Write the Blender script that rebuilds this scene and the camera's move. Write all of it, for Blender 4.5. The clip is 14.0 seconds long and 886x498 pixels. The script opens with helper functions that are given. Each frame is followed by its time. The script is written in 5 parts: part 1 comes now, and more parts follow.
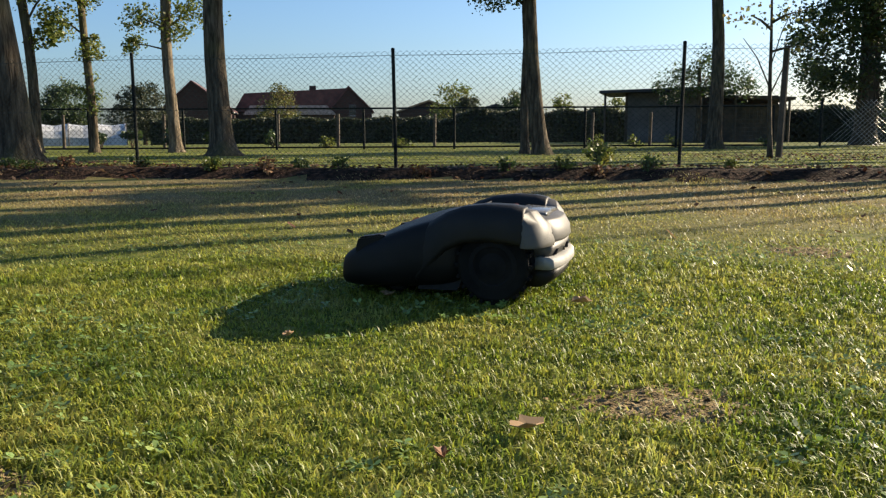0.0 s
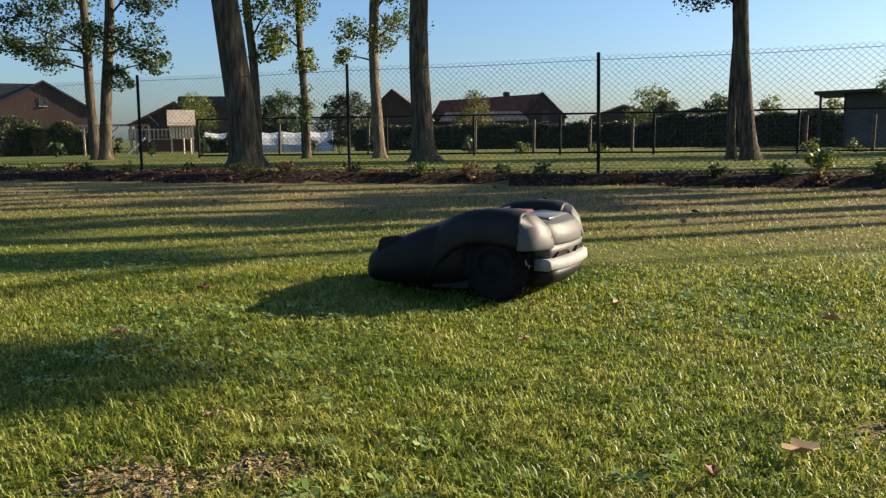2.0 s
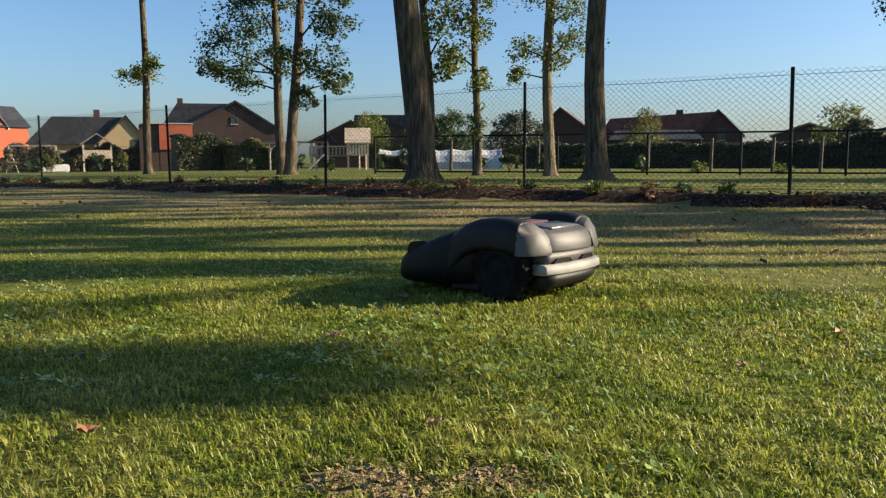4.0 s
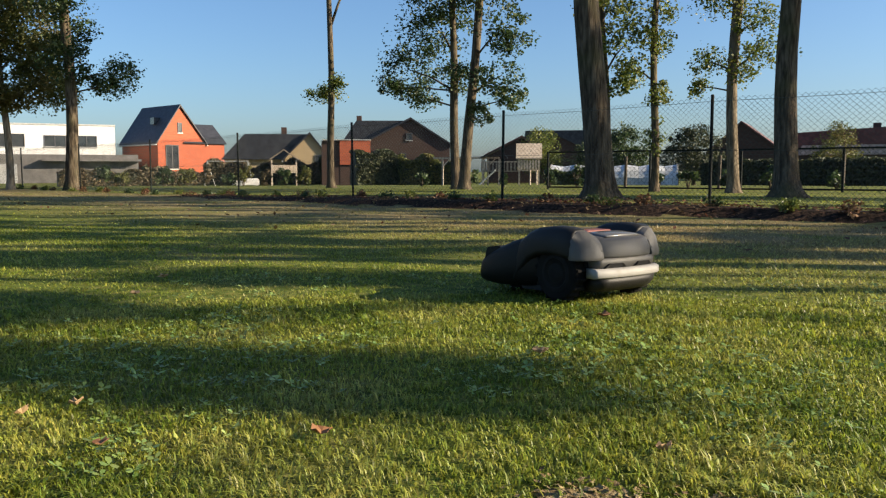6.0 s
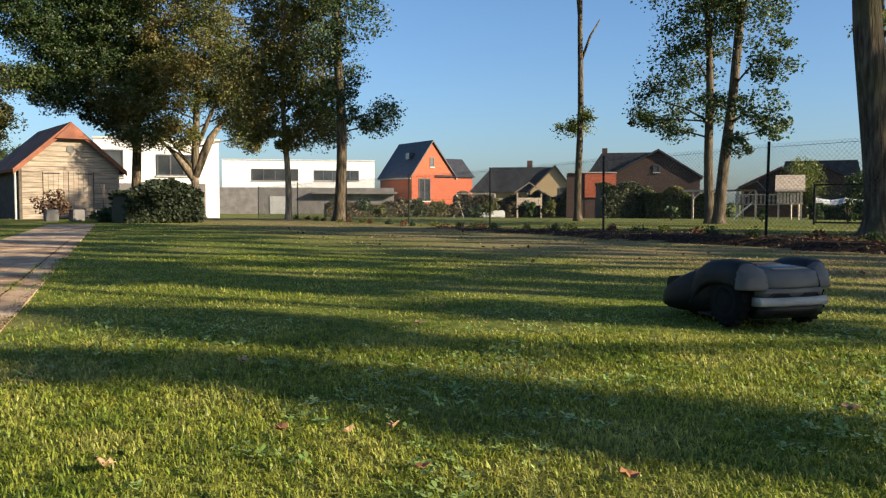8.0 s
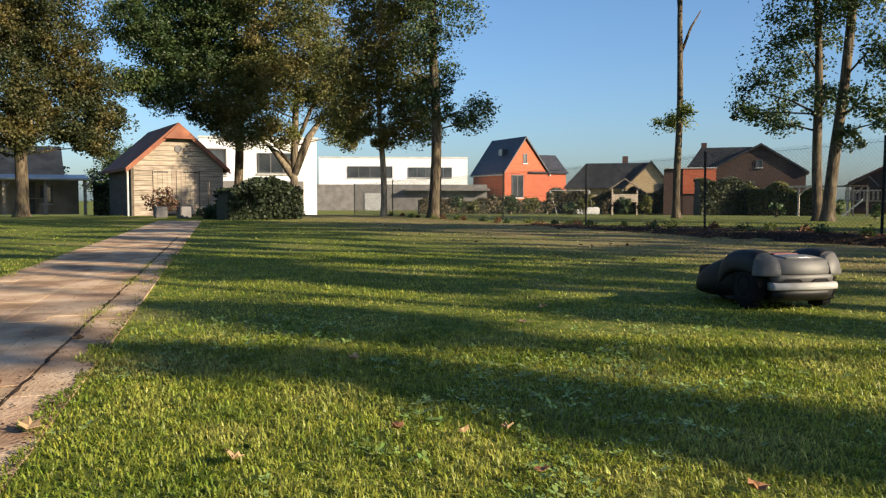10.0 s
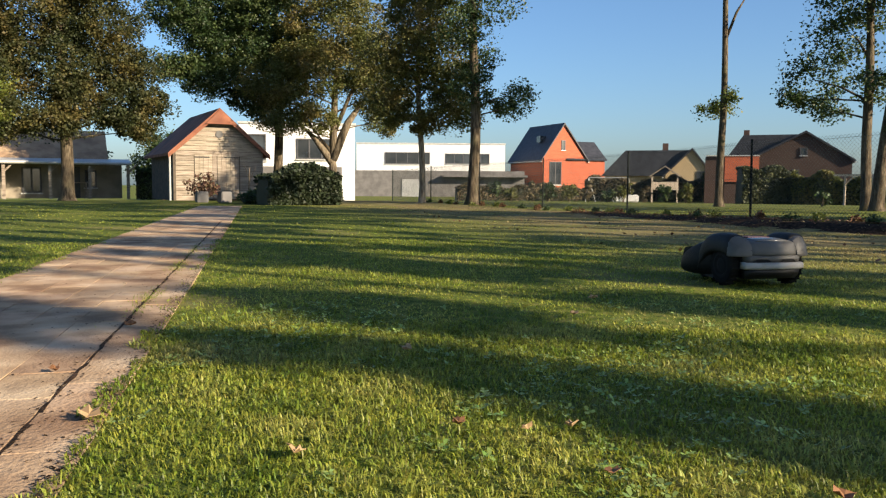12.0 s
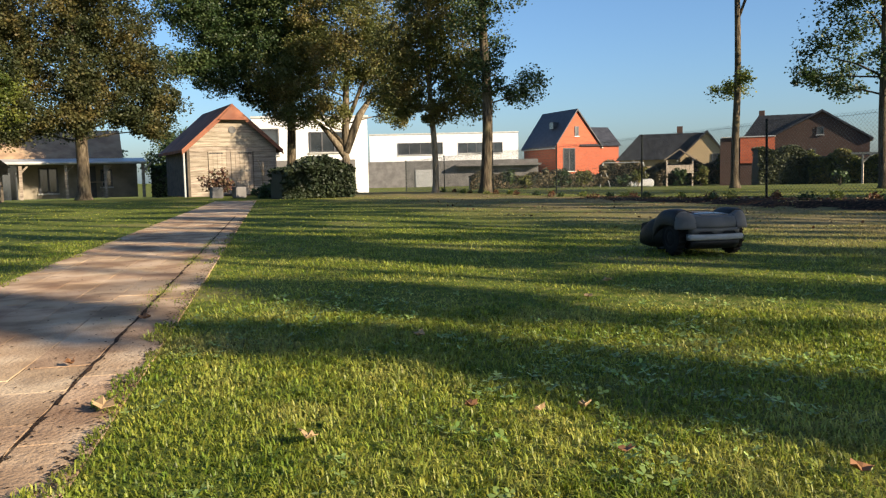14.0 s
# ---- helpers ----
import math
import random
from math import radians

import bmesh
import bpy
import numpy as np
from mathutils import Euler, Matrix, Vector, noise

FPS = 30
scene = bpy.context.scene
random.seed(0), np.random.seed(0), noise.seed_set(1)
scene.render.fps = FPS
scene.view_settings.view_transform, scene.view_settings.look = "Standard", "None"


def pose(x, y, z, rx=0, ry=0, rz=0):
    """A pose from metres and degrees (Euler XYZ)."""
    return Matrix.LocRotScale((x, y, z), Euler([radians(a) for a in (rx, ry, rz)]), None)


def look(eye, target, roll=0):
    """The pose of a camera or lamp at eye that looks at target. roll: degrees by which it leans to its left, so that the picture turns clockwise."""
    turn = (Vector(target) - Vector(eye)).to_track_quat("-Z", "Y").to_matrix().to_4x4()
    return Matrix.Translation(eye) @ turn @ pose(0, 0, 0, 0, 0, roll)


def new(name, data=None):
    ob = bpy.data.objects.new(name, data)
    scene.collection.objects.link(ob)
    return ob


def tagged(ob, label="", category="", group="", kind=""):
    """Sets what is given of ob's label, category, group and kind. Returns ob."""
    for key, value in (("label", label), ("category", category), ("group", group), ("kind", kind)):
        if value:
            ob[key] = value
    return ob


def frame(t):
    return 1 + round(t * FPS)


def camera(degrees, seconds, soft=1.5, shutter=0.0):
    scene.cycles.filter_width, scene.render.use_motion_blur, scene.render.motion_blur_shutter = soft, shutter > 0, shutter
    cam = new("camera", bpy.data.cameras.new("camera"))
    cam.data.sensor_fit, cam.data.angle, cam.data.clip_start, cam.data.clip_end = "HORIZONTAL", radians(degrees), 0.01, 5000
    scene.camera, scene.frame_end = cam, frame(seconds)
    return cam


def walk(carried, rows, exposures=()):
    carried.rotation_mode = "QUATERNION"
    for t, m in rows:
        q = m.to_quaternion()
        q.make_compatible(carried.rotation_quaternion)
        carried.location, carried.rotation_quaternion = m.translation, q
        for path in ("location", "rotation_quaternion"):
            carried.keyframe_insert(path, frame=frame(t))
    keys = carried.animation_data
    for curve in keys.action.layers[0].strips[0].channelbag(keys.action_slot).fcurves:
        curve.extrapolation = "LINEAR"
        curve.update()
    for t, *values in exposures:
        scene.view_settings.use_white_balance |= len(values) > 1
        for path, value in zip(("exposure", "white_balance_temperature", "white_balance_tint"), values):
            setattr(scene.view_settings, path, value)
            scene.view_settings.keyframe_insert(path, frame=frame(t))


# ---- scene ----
cam = camera(56.7, 14.0, soft=1.25)
PATH = [
    (0, (0.17, -0.142, 0.511), (0.2, 1.837, 0.221), -0.3),
    (0.5, (0.141, -0.142, 0.51), (0.053, 1.836, 0.226), -0.8),
    (1, (0.112, -0.145, 0.518), (-0.073, 1.827, 0.241), -1.3),
    (1.5, (0.083, -0.143, 0.516), (-0.219, 1.814, 0.236), -1.2),
    (2, (0.05, -0.151, 0.514), (-0.374, 1.785, 0.241), -0.7),
    (2.5, (0.018, -0.159, 0.515), (-0.524, 1.748, 0.253), -0.4),
    (3, (-0.014, -0.169, 0.513), (-0.66, 1.707, 0.265), -0.1),
    (5.5, (-0.136, -0.194, 0.502), (-1.177, 1.503, 0.303), -0.6),
    (6, (-0.169, -0.215, 0.503), (-1.323, 1.408, 0.315), -0.1),
    (6.5, (-0.193, -0.245, 0.513), (-1.462, 1.291, 0.343), 0.3),
    (7, (-0.22, -0.285, 0.518), (-1.609, 1.147, 0.372), 0.0),
    (7.5, (-0.233, -0.309, 0.524), (-1.731, 1.01, 0.405), -0.1),
    (8, (-0.245, -0.33, 0.526), (-1.822, 0.895, 0.416), 0.1),
    (10.5, (-0.292, -0.38, 0.539), (-2.009, 0.637, 0.4), 0.2),
    (11, (-0.316, -0.388, 0.539), (-2.043, 0.607, 0.372), 0.5),
    (11.5, (-0.336, -0.4, 0.545), (-2.074, 0.576, 0.379), 0.5),
    (12, (-0.35, -0.401, 0.545), (-2.096, 0.563, 0.393), 0.4),
    (12.5, (-0.346, -0.395, 0.539), (-2.098, 0.555, 0.373), -0.2),
    (13, (-0.34, -0.39, 0.529), (-2.103, 0.537, 0.35), -0.7),
    (13.5, (-0.344, -0.379, 0.529), (-2.107, 0.548, 0.35), -0.9),
    (14, (-0.35, -0.382, 0.528), (-2.112, 0.547, 0.352), -1.2),
]
walk(cam, [(t, look(eye, target, roll)) for t, eye, target, roll in PATH])

# ---------- light ----------
SUN_AZ, SUN_EL = 28.0, 21.0           # direction towards the sun, from +x towards +y, and its height
w = bpy.data.worlds.new("world"); scene.world = w; w.use_nodes = True
nt = w.node_tree
sky = nt.nodes.new("ShaderNodeTexSky"); sky.sky_type = 'NISHITA'; sky.sun_disc = False
sky.sun_elevation = radians(SUN_EL); sky.sun_rotation = radians(90 - SUN_AZ)
sky.air_density, sky.dust_density, sky.ozone_density = 1.0, 1.3, 5.6
nt.links.new(sky.outputs[0], nt.nodes["Background"].inputs[0])
nt.nodes["Background"].inputs[1].default_value = 0.071
sun_dir = Vector((math.cos(radians(SUN_AZ)) * math.cos(radians(SUN_EL)), math.sin(radians(SUN_AZ)) * math.cos(radians(SUN_EL)), math.sin(radians(SUN_EL))))
sun = new("sun", bpy.data.lights.new("sun", 'SUN'))
sun.data.energy, sun.data.angle, sun.data.color = 5.0, radians(0.55), (1.0, 0.84, 0.62)
sun.matrix_world = look(sun_dir * 50, (0, 0, 0))
scene.view_settings.exposure = 1.38

# ---------- materials ----------
def mat(name, cols, scale=8.0, rough=0.7, metal=0.0, bump=0.0, bump_scale=60.0, detail=6.0, mix2=None, translucent=0.0, spec=0.4, coords="Object", stretch=(1, 1, 1), rand=0.0, lo=0.35, hi=0.65, dry=None, world=False):
    """Two noise scales over a colour ramp; mix2: (colour, scale, low, high) large patches over it; rand: change from piece to piece."""
    m = bpy.data.materials.new(name); m.use_nodes = True
    t = m.node_tree; N = t.nodes; L = t.links; b = N["Principled BSDF"]
    tc = N.new("ShaderNodeTexCoord"); mp = N.new("ShaderNodeMapping"); mp.inputs["Scale"].default_value = stretch
    place = N.new("ShaderNodeNewGeometry").outputs["Position"] if world else tc.outputs[coords]
    L.new(place, mp.inputs[0])
    n1 = N.new("ShaderNodeTexNoise"); n1.inputs["Scale"].default_value = scale; n1.inputs["Detail"].default_value = detail
    L.new(mp.outputs[0], n1.inputs["Vector"])
    r = N.new("ShaderNodeValToRGB"); el = r.color_ramp.elements
    el[0].position, el[1].position = lo, hi
    el[0].color = (*cols[0], 1); el[-1].color = (*cols[-1], 1)
    for i, c in enumerate(cols[1:-1]):
        e = el.new(lo + (hi - lo) * (i + 1) / (len(cols) - 1)); e.color = (*c, 1)
    L.new(n1.outputs["Fac"], r.inputs[0]); out = r.outputs[0]
    if mix2:
        c2, s2, a, z = mix2
        n2 = N.new("ShaderNodeTexNoise"); n2.inputs["Scale"].default_value = s2; n2.inputs["Detail"].default_value = 4
        L.new(place, n2.inputs["Vector"])
        mr = N.new("ShaderNodeMapRange"); mr.inputs[1].default_value = a; mr.inputs[2].default_value = z
        L.new(n2.outputs["Fac"], mr.inputs[0])
        mx = N.new("ShaderNodeMixRGB"); mx.inputs[2].default_value = (*c2, 1)
        L.new(mr.outputs[0], mx.inputs[0]); L.new(out, mx.inputs[1]); out = mx.outputs[0]
    if dry:      # worn, straw-coloured strip of lawn along the fence
        ge = N.new("ShaderNodeNewGeometry"); dt = N.new("ShaderNodeVectorMath"); dt.operation = 'DOT_PRODUCT'; dt.inputs[1].default_value = (0.17, 1.0, 0.0)
        L.new(ge.outputs["Position"], dt.inputs[0])
        a1 = N.new("ShaderNodeMapRange"); a1.inputs[1].default_value, a1.inputs[2].default_value = 2.7, 5.7; L.new(dt.outputs["Value"], a1.inputs[0])
        a2 = N.new("ShaderNodeMapRange"); a2.inputs[1].default_value, a2.inputs[2].default_value, a2.inputs[3].default_value, a2.inputs[4].default_value = 8.1, 8.7, 1.0, 0.12; L.new(dt.outputs["Value"], a2.inputs[0])
        nz = N.new("ShaderNodeTexNoise"); nz.inputs["Scale"].default_value = 1.1; nz.inputs["Detail"].default_value = 5; L.new(ge.outputs["Position"], nz.inputs["Vector"])
        a3 = N.new("ShaderNodeMapRange"); a3.inputs[1].default_value, a3.inputs[2].default_value, a3.inputs[3].default_value = 0.34, 0.54, 0.42; L.new(nz.outputs["Fac"], a3.inputs[0])
        p1 = N.new("ShaderNodeMath"); p1.operation = 'MULTIPLY'; p2 = N.new("ShaderNodeMath"); p2.operation = 'MULTIPLY'
        L.new(a1.outputs[0], p1.inputs[0]); L.new(a2.outputs[0], p1.inputs[1]); L.new(p1.outputs[0], p2.inputs[0]); L.new(a3.outputs[0], p2.inputs[1])
        dx = N.new("ShaderNodeMixRGB"); dx.inputs[2].default_value = (*dry, 1); L.new(p2.outputs[0], dx.inputs[0]); L.new(out, dx.inputs[1]); out = dx.outputs[0]
    if rand:
        info = N.new("ShaderNodeObjectInfo") if rand > 0 else N.new("ShaderNodeNewGeometry")
        src = info.outputs["Random"] if rand > 0 else info.outputs["Random Per Island"]
        mr = N.new("ShaderNodeMapRange"); mr.inputs[3].default_value = 1 - abs(rand); mr.inputs[4].default_value = 1 + abs(rand)
        L.new(src, mr.inputs[0])
        hs = N.new("ShaderNodeHueSaturation"); L.new(mr.outputs[0], hs.inputs["Value"]); L.new(out, hs.inputs["Color"]); out = hs.outputs[0]
        mh = N.new("ShaderNodeMapRange"); mh.inputs[3].default_value = 0.5 - abs(rand) * 0.06; mh.inputs[4].default_value = 0.5 + abs(rand) * 0.04
        mu = N.new("ShaderNodeMath"); mu.operation = 'FRACT'; m7 = N.new("ShaderNodeMath"); m7.operation = 'MULTIPLY'; m7.inputs[1].default_value = 7.31
        L.new(src, m7.inputs[0]); L.new(m7.outputs[0], mu.inputs[0]); L.new(mu.outputs[0], mh.inputs[0]); L.new(mh.outputs[0], hs.inputs["Hue"])
    L.new(out, b.inputs["Base Color"])
    b.inputs["Roughness"].default_value, b.inputs["Metallic"].default_value = rough, metal
    b.inputs["Specular IOR Level"].default_value = spec
    if bump:
        n3 = N.new("ShaderNodeTexNoise"); n3.inputs["Scale"].default_value = bump_scale; n3.inputs["Detail"].default_value = 5
        L.new(mp.outputs[0], n3.inputs["Vector"])
        bp = N.new("ShaderNodeBump"); bp.inputs["Strength"].default_value = bump; bp.inputs["Distance"].default_value = 0.02
        L.new(n3.outputs["Fac"], bp.inputs["Height"]); L.new(bp.outputs[0], b.inputs["Normal"])
    if translucent:
        tr = N.new("ShaderNodeBsdfTranslucent"); ms = N.new("ShaderNodeMixShader"); ms.inputs[0].default_value = translucent
        L.new(out, tr.inputs[0]); L.new(b.outputs[0], ms.inputs[1]); L.new(tr.outputs[0], ms.inputs[2])
        L.new(ms.outputs[0], N["Material Output"].inputs[0])
    return m

M_TURF = mat("turf", [(0.046, 0.068, 0.009), (0.088, 0.113, 0.017), (0.160, 0.158, 0.037)], 14, 0.9, bump=0.35, bump_scale=70, detail=9, mix2=((0.20, 0.165, 0.07), 0.55, 0.57, 0.76), spec=0.1, dry=(0.18, 0.145, 0.065))
M_BLADE = mat("grass_blade", [(0.130, 0.186, 0.018), (0.234, 0.273, 0.034), (0.340, 0.350, 0.070)], 3.0, 0.5, mix2=((0.36, 0.31, 0.12), 0.8, 0.60, 0.80), translucent=0.5, spec=0.5, rand=-0.5, dry=(0.30, 0.24, 0.105))
M_CLOVER = mat("clover_leaf", [(0.14, 0.225, 0.048), (0.235, 0.32, 0.095)], 6, 0.38, translucent=0.3, spec=0.5, rand=-0.4)
M_STRAW = mat("straw", [(0.12, 0.085, 0.04), (0.23, 0.165, 0.08), (0.33, 0.26, 0.14)], 40, 0.9, bump=0.8, bump_scale=120, spec=0.1)
M_SOIL = mat("soil", [(0.012, 0.008, 0.005), (0.032, 0.02, 0.013), (0.07, 0.04, 0.024)], 20, 0.95, bump=1.0, bump_scale=40, spec=0.1)
M_DEAD = mat("dead_leaf", [(0.06, 0.028, 0.014), (0.14, 0.075, 0.035), (0.30, 0.20, 0.11)], 2.0, 0.7, translucent=0.25, rand=-0.5, spec=0.2)
M_BARK = mat("bark", [(0.033, 0.025, 0.016), (0.078, 0.060, 0.040), (0.145, 0.116, 0.078)], 7, 0.9, bump=1.0, bump_scale=16, stretch=(3, 3, 0.5), mix2=((0.085, 0.082, 0.035), 1.2, 0.5, 0.75), spec=0.15)
M_LEAF = mat("leaf_green", [(0.022, 0.044, 0.014), (0.044, 0.075, 0.022), (0.082, 0.110, 0.034)], 1.2, 0.5, translucent=0.36, rand=-0.4)
M_LEAFY = mat("leaf_yellowing", [(0.070, 0.10, 0.018), (0.125, 0.155, 0.028), (0.19, 0.19, 0.04)], 1.2, 0.5, translucent=0.4, rand=-0.4)
M_LEAFB = mat("leaf_browning", [(0.070, 0.088, 0.022), (0.115, 0.122, 0.032), (0.18, 0.150, 0.048)], 1.0, 0.55, translucent=0.4, rand=-0.4)
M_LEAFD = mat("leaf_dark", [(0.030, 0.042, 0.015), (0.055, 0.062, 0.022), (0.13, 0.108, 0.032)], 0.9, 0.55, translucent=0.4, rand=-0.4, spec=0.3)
M_HEDGE = mat("hedge_leaf", [(0.034, 0.045, 0.020), (0.075, 0.085, 0.038)], 2, 0.6, translucent=0.2, rand=-0.4)
M_BARKP = mat("pale_bark", [(0.13, 0.10, 0.065), (0.22, 0.175, 0.12), (0.31, 0.26, 0.18)], 7, 0.9, bump=0.8, bump_scale=16, stretch=(3, 3, 0.5), spec=0.15)
# hedge green darkened to carry the shade over the hedge by the shed
M_HEDGE_SHADED = mat("shaded_hedge_green", [(0.012, 0.020, 0.008), (0.028, 0.040, 0.015)], 2, 0.6, translucent=0.15, rand=-0.4)
M_BARKM = mat("grey_brown_bark", [(0.075, 0.058, 0.038), (0.14, 0.11, 0.075), (0.22, 0.18, 0.125)], 7, 0.9, bump=0.9, bump_scale=16, stretch=(3, 3, 0.5), spec=0.15)
M_DRYH = mat("dry_garden_plants", [(0.06, 0.055, 0.025), (0.12, 0.095, 0.05), (0.19, 0.15, 0.085)], 1.2, 0.7, translucent=0.2, rand=-0.4)
M_POST = mat("green_coated_steel", [(0.005, 0.007, 0.006), (0.010, 0.013, 0.011)], 30, 0.7, spec=0.15)
M_WIRE = mat("fence_wire", [(0.020, 0.027, 0.024), (0.045, 0.053, 0.049)], 30, 0.5, metal=0.3)
M_WOOD = mat("weathered_wood", [(0.16, 0.128, 0.095), (0.245, 0.20, 0.15), (0.31, 0.265, 0.205)], 3, 0.85, bump=0.4, bump_scale=30, stretch=(0.6, 0.6, 6), rand=0.15)
M_PALEW = mat("pale_timber", [(0.42, 0.33, 0.24), (0.58, 0.48, 0.36)], 3, 0.8, bump=0.3, stretch=(1, 1, 5))
M_WOODD = mat("dark_wood", [(0.05, 0.04, 0.03), (0.11, 0.085, 0.06)], 5, 0.85, bump=0.3)
M_TILE_R = mat("red_roof_tile", [(0.15, 0.050, 0.026), (0.25, 0.095, 0.048)], 3, 0.8, bump=0.5, bump_scale=8, mix2=((0.10, 0.045, 0.03), 1.5, 0.5, 0.7))
M_HYDR = mat("faded_hydrangea", [(0.05, 0.028, 0.018), (0.11, 0.055, 0.035), (0.10, 0.09, 0.03)], 5, 0.7, translucent=0.2, rand=-0.4)
M_TILE_B = mat("brown_roof_tile", [(0.22, 0.14, 0.085), (0.36, 0.25, 0.15)], 2, 0.85, bump=0.6, bump_scale=7)
M_SLATE = mat("dark_roof_slate", [(0.018, 0.019, 0.024), (0.04, 0.042, 0.05)], 3, 0.55, bump=0.4, bump_scale=5)
M_TILE_D = mat("dark_red_roof", [(0.075, 0.035, 0.03), (0.13, 0.06, 0.05)], 2, 0.75, bump=0.4, bump_scale=5)
def brick_mat(name, c1, c2, mortar):
    m = mat(name, [c1, c2], 2, 0.9)
    t = m.node_tree; N = t.nodes; L = t.links; b = N["Principled BSDF"]
    br = N.new("ShaderNodeTexBrick"); tc = N.new("ShaderNodeTexCoord"); mp = N.new("ShaderNodeMapping")
    mp.inputs["Rotation"].default_value = (radians(90), 0, 0)
    br.inputs["Scale"].default_value = 1.0; br.inputs["Brick Width"].default_value = 0.42; br.inputs["Row Height"].default_value = 0.14; br.inputs["Mortar Size"].default_value = 0.015
    br.inputs["Color1"].default_value = (*c1, 1); br.inputs["Color2"].default_value = (*c2, 1); br.inputs["Mortar"].default_value = (*mortar, 1)
    L.new(tc.outputs["Object"], mp.inputs[0]); L.new(mp.outputs[0], br.inputs["Vector"]); L.new(br.outputs["Color"], b.inputs["Base Color"])
    return m
M_BR_RED = brick_mat("red_brick", (0.34, 0.078, 0.036), (0.41, 0.102, 0.046), (0.30, 0.10, 0.058))
M_BR_YEL = brick_mat("yellow_brick", (0.36, 0.26, 0.14), (0.42, 0.31, 0.17), (0.3, 0.24, 0.16))
M_BR_DRK = brick_mat("brown_brick", (0.046, 0.026, 0.020), (0.064, 0.036, 0.028), (0.058, 0.040, 0.032))
M_WHITE = mat("white_render", [(0.55, 0.545, 0.53), (0.64, 0.635, 0.615)], 1.5, 0.85, bump=0.1)
M_GREYW = mat("grey_cladding", [(0.10, 0.095, 0.09), (0.15, 0.14, 0.135)], 2, 0.8)
M_DOORG = mat("grey_metal_door", [(0.30, 0.30, 0.30), (0.36, 0.36, 0.35)], 2, 0.5)
M_WINDOW = mat("window_glass", [(0.02, 0.025, 0.03), (0.05, 0.055, 0.06)], 0.6, 0.08, spec=0.9)
M_FRAME = mat("dark_frame", [(0.05, 0.05, 0.055), (0.08, 0.08, 0.085)], 4, 0.5)
M_PLASTER = mat("old_plaster", [(0.20, 0.17, 0.13), (0.30, 0.26, 0.20)], 2, 0.9, bump=0.2)
M_ZINC = mat("zinc_gutter", [(0.42, 0.42, 0.40), (0.55, 0.54, 0.50)], 3, 0.45, metal=0.3)
M_FOIL = mat("greenhouse_film", [(0.34, 0.35, 0.34), (0.58, 0.58, 0.56)], 1.5, 0.35, spec=0.6, bump=0.2, bump_scale=4)
M_PAVER = mat("clay_paver", [(0.22, 0.138, 0.083), (0.375, 0.262, 0.163), (0.48, 0.362, 0.245)], 3.2, 0.92, bump=0.35, bump_scale=90, rand=0.10, mix2=((0.185, 0.125, 0.080), 5.0, 0.50, 0.80), spec=0.12, detail=9, world=True)
M_PAVERJ = mat("clay_paver_far", [(0.22, 0.138, 0.083), (0.375, 0.262, 0.163), (0.48, 0.362, 0.245)], 3.2, 0.92, bump=0.2, bump_scale=60, rand=-0.14, mix2=((0.185, 0.125, 0.080), 5.0, 0.50, 0.80), detail=9, world=True)
M_SAND = mat("joint_sand", [(0.05, 0.036, 0.024), (0.11, 0.08, 0.052)], 25, 0.95, bump=0.6)
# hood and fender grey taken near black: shade of the flanks put into colour
M_SHELL_SHADED = mat("shell_grey_shaded", [(0.0075, 0.0072, 0.0068), (0.012, 0.0116, 0.011)], 6, 0.5, bump=0.10, bump_scale=300, spec=0.18, mix2=((0.020, 0.0175, 0.014), 3.0, 0.5, 0.9))
M_FENDER_SHADED = mat("fender_grey_shaded", [(0.0105, 0.0101, 0.0093), (0.016, 0.0154, 0.0143)], 6, 0.5, bump=0.10, bump_scale=300, spec=0.2, mix2=((0.027, 0.0235, 0.019), 4.0, 0.5, 0.85))
M_BAR = mat("light_grey_bumper", [(0.24, 0.232, 0.214), (0.31, 0.30, 0.276)], 8, 0.65, spec=0.3, mix2=((0.16, 0.143, 0.115), 9.0, 0.55, 0.85))
# the same body grey, painted lighter where the tail faces the sun
M_REAR_SUNLIT = mat("rear_grey_sunlit", [(0.072, 0.069, 0.063), (0.100, 0.095, 0.087)], 6, 0.5, bump=0.10, bump_scale=300, spec=0.3, mix2=((0.050, 0.044, 0.036), 9.0, 0.55, 0.85))
M_HATCH = mat("glossy_grey_plastic", [(0.09, 0.088, 0.082), (0.12, 0.117, 0.11)], 6, 0.22, spec=0.6)
M_BLACK = mat("black_plastic", [(0.008, 0.008, 0.009), (0.016, 0.016, 0.017)], 20, 0.6, spec=0.3)
M_TYRE = mat("black_rubber", [(0.006, 0.006, 0.006), (0.015, 0.014, 0.012)], 15, 0.9, spec=0.1)
M_RIM = mat("grey_wheel_rim", [(0.007, 0.007, 0.007), (0.014, 0.0135, 0.013)], 15, 0.7, spec=0.12)
M_RED = mat("red_button_plastic", [(0.16, 0.05, 0.04), (0.22, 0.075, 0.055)], 10, 0.4)

# ---------- mesh helpers ----------
def link(name, bm, material, parent=None, label="", smooth=False):
    me = bpy.data.meshes.new(name)
    if smooth:
        for f in bm.faces:
            f.smooth = True
    bm.to_mesh(me); bm.free()
    if material:
        me.materials.append(material)
    ob = new(name, me)
    if parent:
        ob.parent = parent
    if label:
        ob["label"] = label
    return ob

part = link

